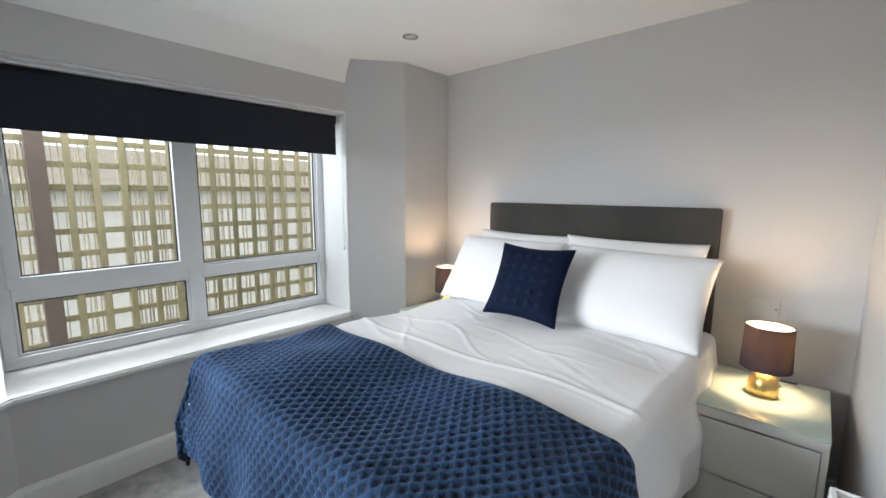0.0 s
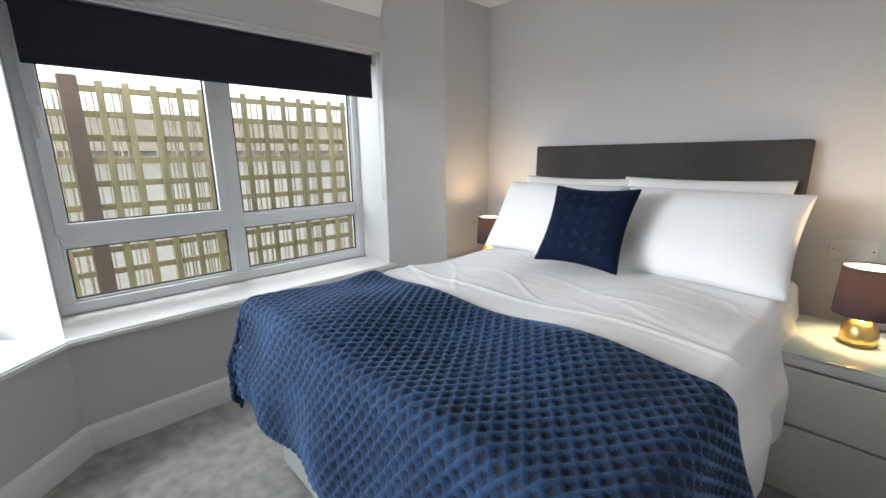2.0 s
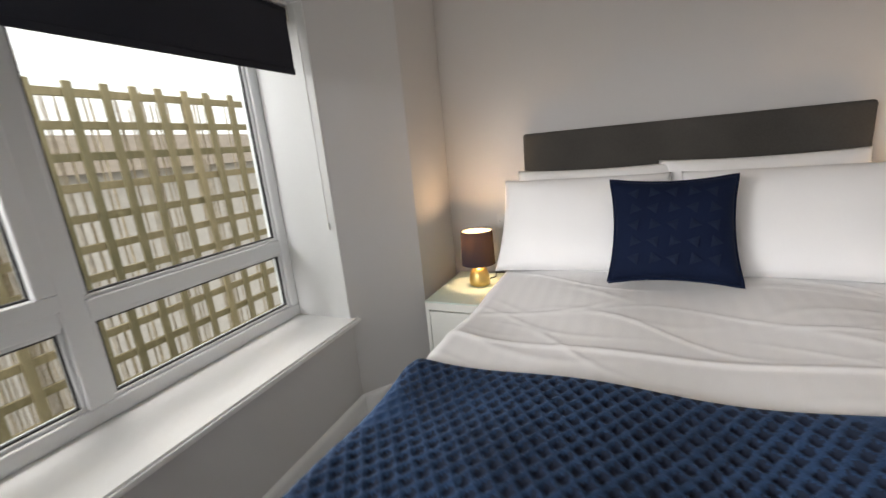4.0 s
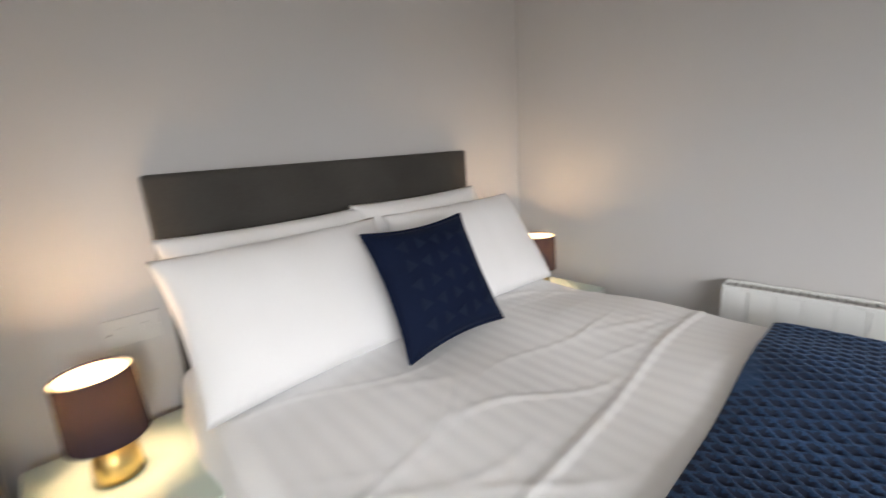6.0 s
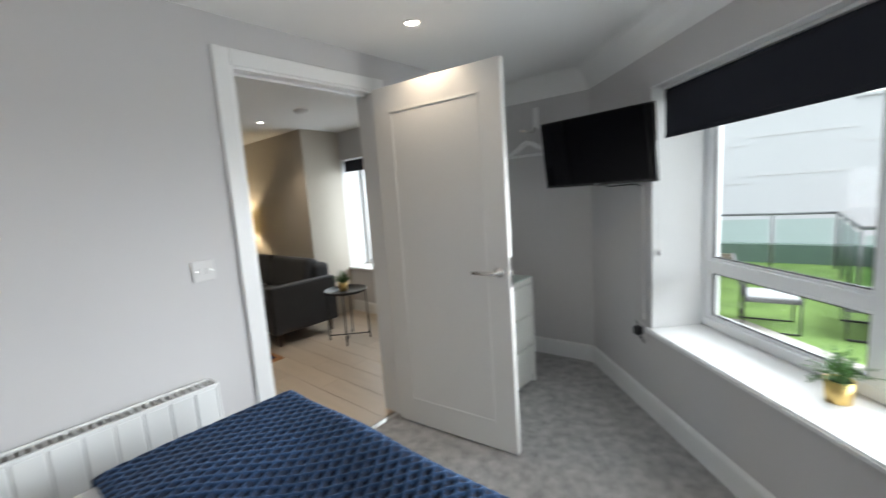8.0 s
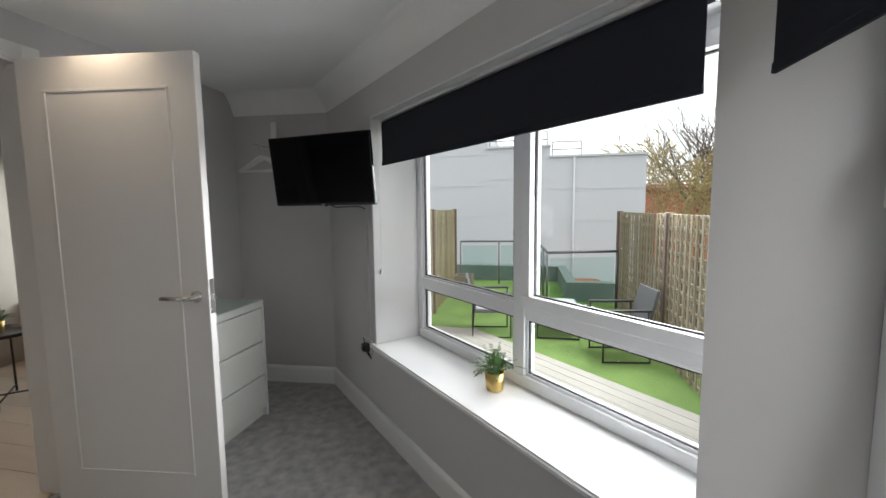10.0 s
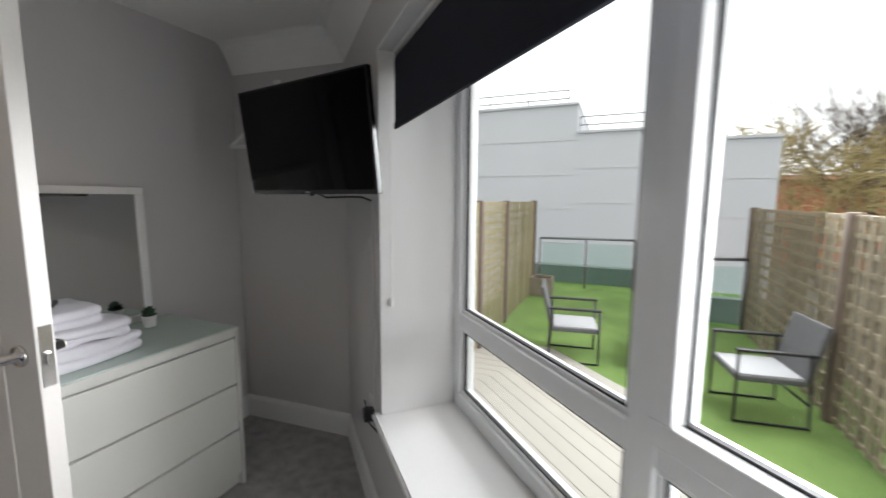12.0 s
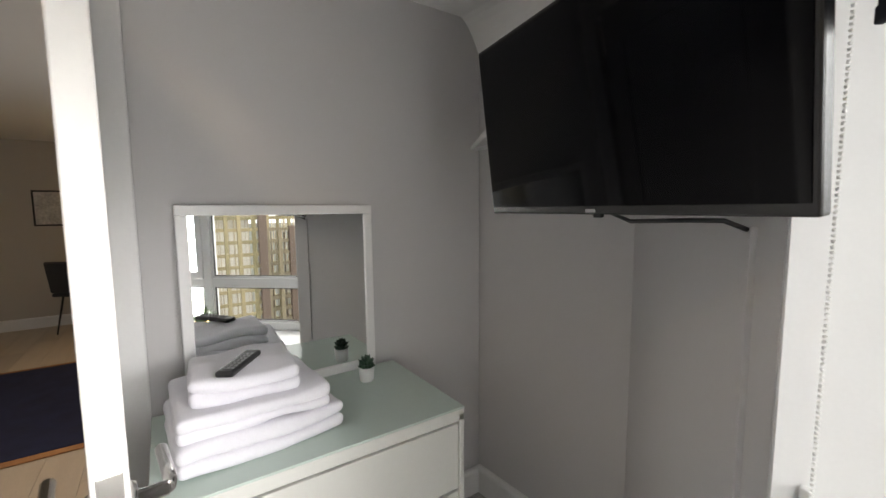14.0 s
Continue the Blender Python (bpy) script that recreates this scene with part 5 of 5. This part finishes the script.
# ---- beyond the terrace ----
FY = -13.7
wh = thing("warehouse", Matrix.Identity(4), "large pale grey metal-clad building beyond the terrace", "building")
blocks = ((0.43, 16.0, 4.40), (-1.78, 0.43, 3.50), (-4.96, -1.78, 3.12))
for x0, x1, top in blocks:
    part("wall", box(x0, FY - 8, -4, x1, FY, top), M_CLAD, wh)
    part("coping", box(x0 - 0.03, FY - 8, top, x1 + 0.03, FY + 0.06, top + 0.07), M_CLAD, wh)
    z = top - 1.12
    while z > -3:
        part("cladding_joint", box(x0, FY, z, x1, FY + 0.012, z + 0.018), M_WALL, wh)
        z -= 1.12
for x0, x1, top in ((0.8, 9.0, 4.47), (-1.7, 0.4, 3.57), (-2.9, -1.9, 3.19)):
    rail = thing("roof_rail", pose(0, FY - 0.6, top), "thin galvanised guard rail on the flat roof", "railing")
    for z in (0.28, 0.55):
        part("rail", tube([(x0, 0, z), (x1, 0, z)], 0.018, sides=6), M_STEEL, rail)
    n = max(1, int((x1 - x0) / 1.2))
    for k in range(n + 1):
        x = x0 + (x1 - x0) * k / n
        part("post", tube([(x, 0, 0), (x, 0, 0.55)], 0.018, sides=6), M_STEEL, rail)
part("downpipe", tube([(-2.6, FY + 0.05, 3.1), (-2.6, FY + 0.05, -4)], 0.035, sides=8), M_CLAD, wh)
rr = setting("red_roof", box(-3.4, -13.2, -1.3, -1.9, -10.5, -1.1), M_REDROOF, "strip of red roofing below the terrace", "roof")



def house(name, m, w, d, eaves, ridge, wall_mat, roof_mat, label):
    """A plain gabled house, ridge along local x."""
    h = thing(name, m, label, "house")
    part("wall", box(-w, -d, 0, w, d, eaves), wall_mat, h)
    b2 = bmesh.new()
    vs = [b2.verts.new(p) for p in ((-w - 0.4, -d - 0.4, eaves), (w + 0.4, -d - 0.4, eaves), (w + 0.4, d + 0.4, eaves), (-w - 0.4, d + 0.4, eaves), (-w - 0.4, 0, ridge), (w + 0.4, 0, ridge))]
    for q in ((0, 1, 5, 4), (2, 3, 4, 5), (0, 4, 3), (1, 2, 5), (3, 2, 1, 0)):
        b2.faces.new([vs[i] for i in q])
    part("roof", b2, roof_mat, h)
    part("ridge_tile", tube([(-w - 0.4, 0, ridge), (w + 0.4, 0, ridge)], 0.12, sides=8), M_REDROOF, h, "brown ridge tiles")
    return h


house("brick_house", pose(-18.0, -46, -4.0), 4.3, 5, 7.1, 7.6, M_BRICK, M_REDROOF, "orange brick house with a low red roof in the distance")
house("slate_house", pose(-32.0, -46, -4.0), 9.0, 5, 5.2, 7.6, M_BRICK, M_SLATE, "long low house with a grey roof in the distance")

nh = thing("neighbouring_house", pose(-9.5, 5.0, -4), "cream rendered house with a brown roof behind the trellis", "house")
part("wall", box(-4, -7, 0, 0, 9, 5.4), M_CREAMWALL, nh)
bm = bmesh.new()
vs = [bm.verts.new(p) for p in ((-4.3, -7.3, 5.4), (0.3, -7.3, 5.4), (0.3, 9.3, 5.4), (-4.3, 9.3, 5.4), (-2, -7.3, 6.3), (-2, 9.3, 6.3))]
for q in ((0, 1, 4), (1, 2, 5, 4), (2, 3, 5), (3, 0, 4, 5), (3, 2, 1, 0)):
    bm.faces.new([vs[i] for i in q])
part("roof", bm, M_PLANTER, nh, "brown tiled roof")


def bare_tree(x, y, z, height, seed, mat, label, spread=0.45, depth=6, droop=0.0, r0=0.16, fine=0.009, stems=1):
    t = thing("tree", pose(x, y, z), label, "tree")
    rs = random.Random(seed)
    trunk, crown = bmesh.new(), bmesh.new()
    stack = [(Vector((0, 0, 0)), Vector((0, 0, 1)), height * 0.30, r0, 0)]
    if stems > 1:
        tube([(0, 0, 0), (0, 0, height * 0.2)], r0 * 1.6, trunk, 8, r0 * 1.3)
        stack = [(Vector((0, 0, height * 0.19)), Vector((0.20 * math.cos(k * 2.4), 0.20 * math.sin(k * 2.4), 1)).normalized(), height * 0.27, r0 * 0.7, 1) for k in range(stems)]
    while stack:
        p, d, ln, r, lv = stack.pop()
        pts = [p]
        for i in range(3):
            d = (d + Vector((rs.uniform(-1, 1), rs.uniform(-1, 1), rs.uniform(-0.5, 0.7) - droop * lv)) * 0.13).normalized()
            pts.append(pts[-1] + d * ln / 3)
        tube(pts, r, trunk if lv < 2 else crown, 5 if lv > 1 else 8, r * 0.7)
        if lv < depth:
            for k in range(3 if lv < 4 else 2):
                dd = (d + Vector((rs.uniform(-1, 1), rs.uniform(-1, 1), rs.uniform(-0.4, 0.6))) * spread * 1.5).normalized()
                stack.append((pts[-1] if k else pts[-2], dd, ln * rs.uniform(0.62, 0.82), max(r * 0.62, fine), lv + 1))
    part("trunk", trunk, M_BARK, t)
    part("crown", crown, mat, t, "fine leafless twigs")


bare_tree(-10.4, -20.5, -4.0, 10.0, 8, M_BARK, "tall leafless tree behind the trellis fence", 0.31, 7, 0.0, 0.13, 0.011, 6)
bare_tree(-8.4, -19.5, -4.0, 9.2, 9, M_WILLOW, "yellowish bare willow beside the grey building", 0.40, 8, 0.10, 0.10, 0.014)
bare_tree(-7.0, -18.4, -4.0, 8.6, 13, M_WILLOW, "yellowish bare willow beside the grey building", 0.40, 8, 0.10, 0.10, 0.014)
bm = bmesh.new()
rs = random.Random(2)
for k in range(4000):
    v = Vector((rs.gauss(0, 1), rs.gauss(0, 1), rs.gauss(0, 0.8)))
    v = v.normalized() * rs.uniform(0.5, 1.0) ** 0.5
    c = Vector((v.x * 1.5, v.y * 1.4, 3.9 + v.z * 2.2))
    s = rs.uniform(0.05, 0.11)
    a, b = Vector((rs.uniform(-1, 1), rs.uniform(-1, 1), rs.uniform(-1, 1))).normalized() * s, Vector((rs.uniform(-1, 1), rs.uniform(-1, 1), rs.uniform(-1, 1))).normalized() * s
    bm.faces.new([bm.verts.new(c + q) for q in (a, b, -a, -b)])
sh = thing("shrub", pose(-12.0, -19.5, -4.0), "dense evergreen shrub behind the fence", "shrub")
part("leaves", bm, M_SHRUB, sh)
part("stem", tube([(0, 0, 0), (0, 0, 3.4)], 0.08, sides=8), M_BARK, sh)

# ---- laminate boards of the living room ----
boards = bpy.data.objects["floor_2"]
rs = random.Random(7)
me_cache = {}
y = -1.34
row = 0
while y < 3.0:
    x = LX0 - 0.08 - rs.uniform(0, 0.9)
    while x < LX1:
        x1 = min(x + 1.2, LX1)
        xs = max(x, LX0 - 0.085)
        if x1 - xs > 0.05:
            key = round(x1 - xs, 3)
            if key not in me_cache:
                me_cache[key] = flat(box(0, 0, -0.012, key - 0.002, 0.188, 0.0, 0.001, seg=1), M_FLOORB, "board")
            part("board", me_cache[key], None, boards, local=pose(xs, y, 0))
        x += 1.2
    y += 0.19
    row += 1
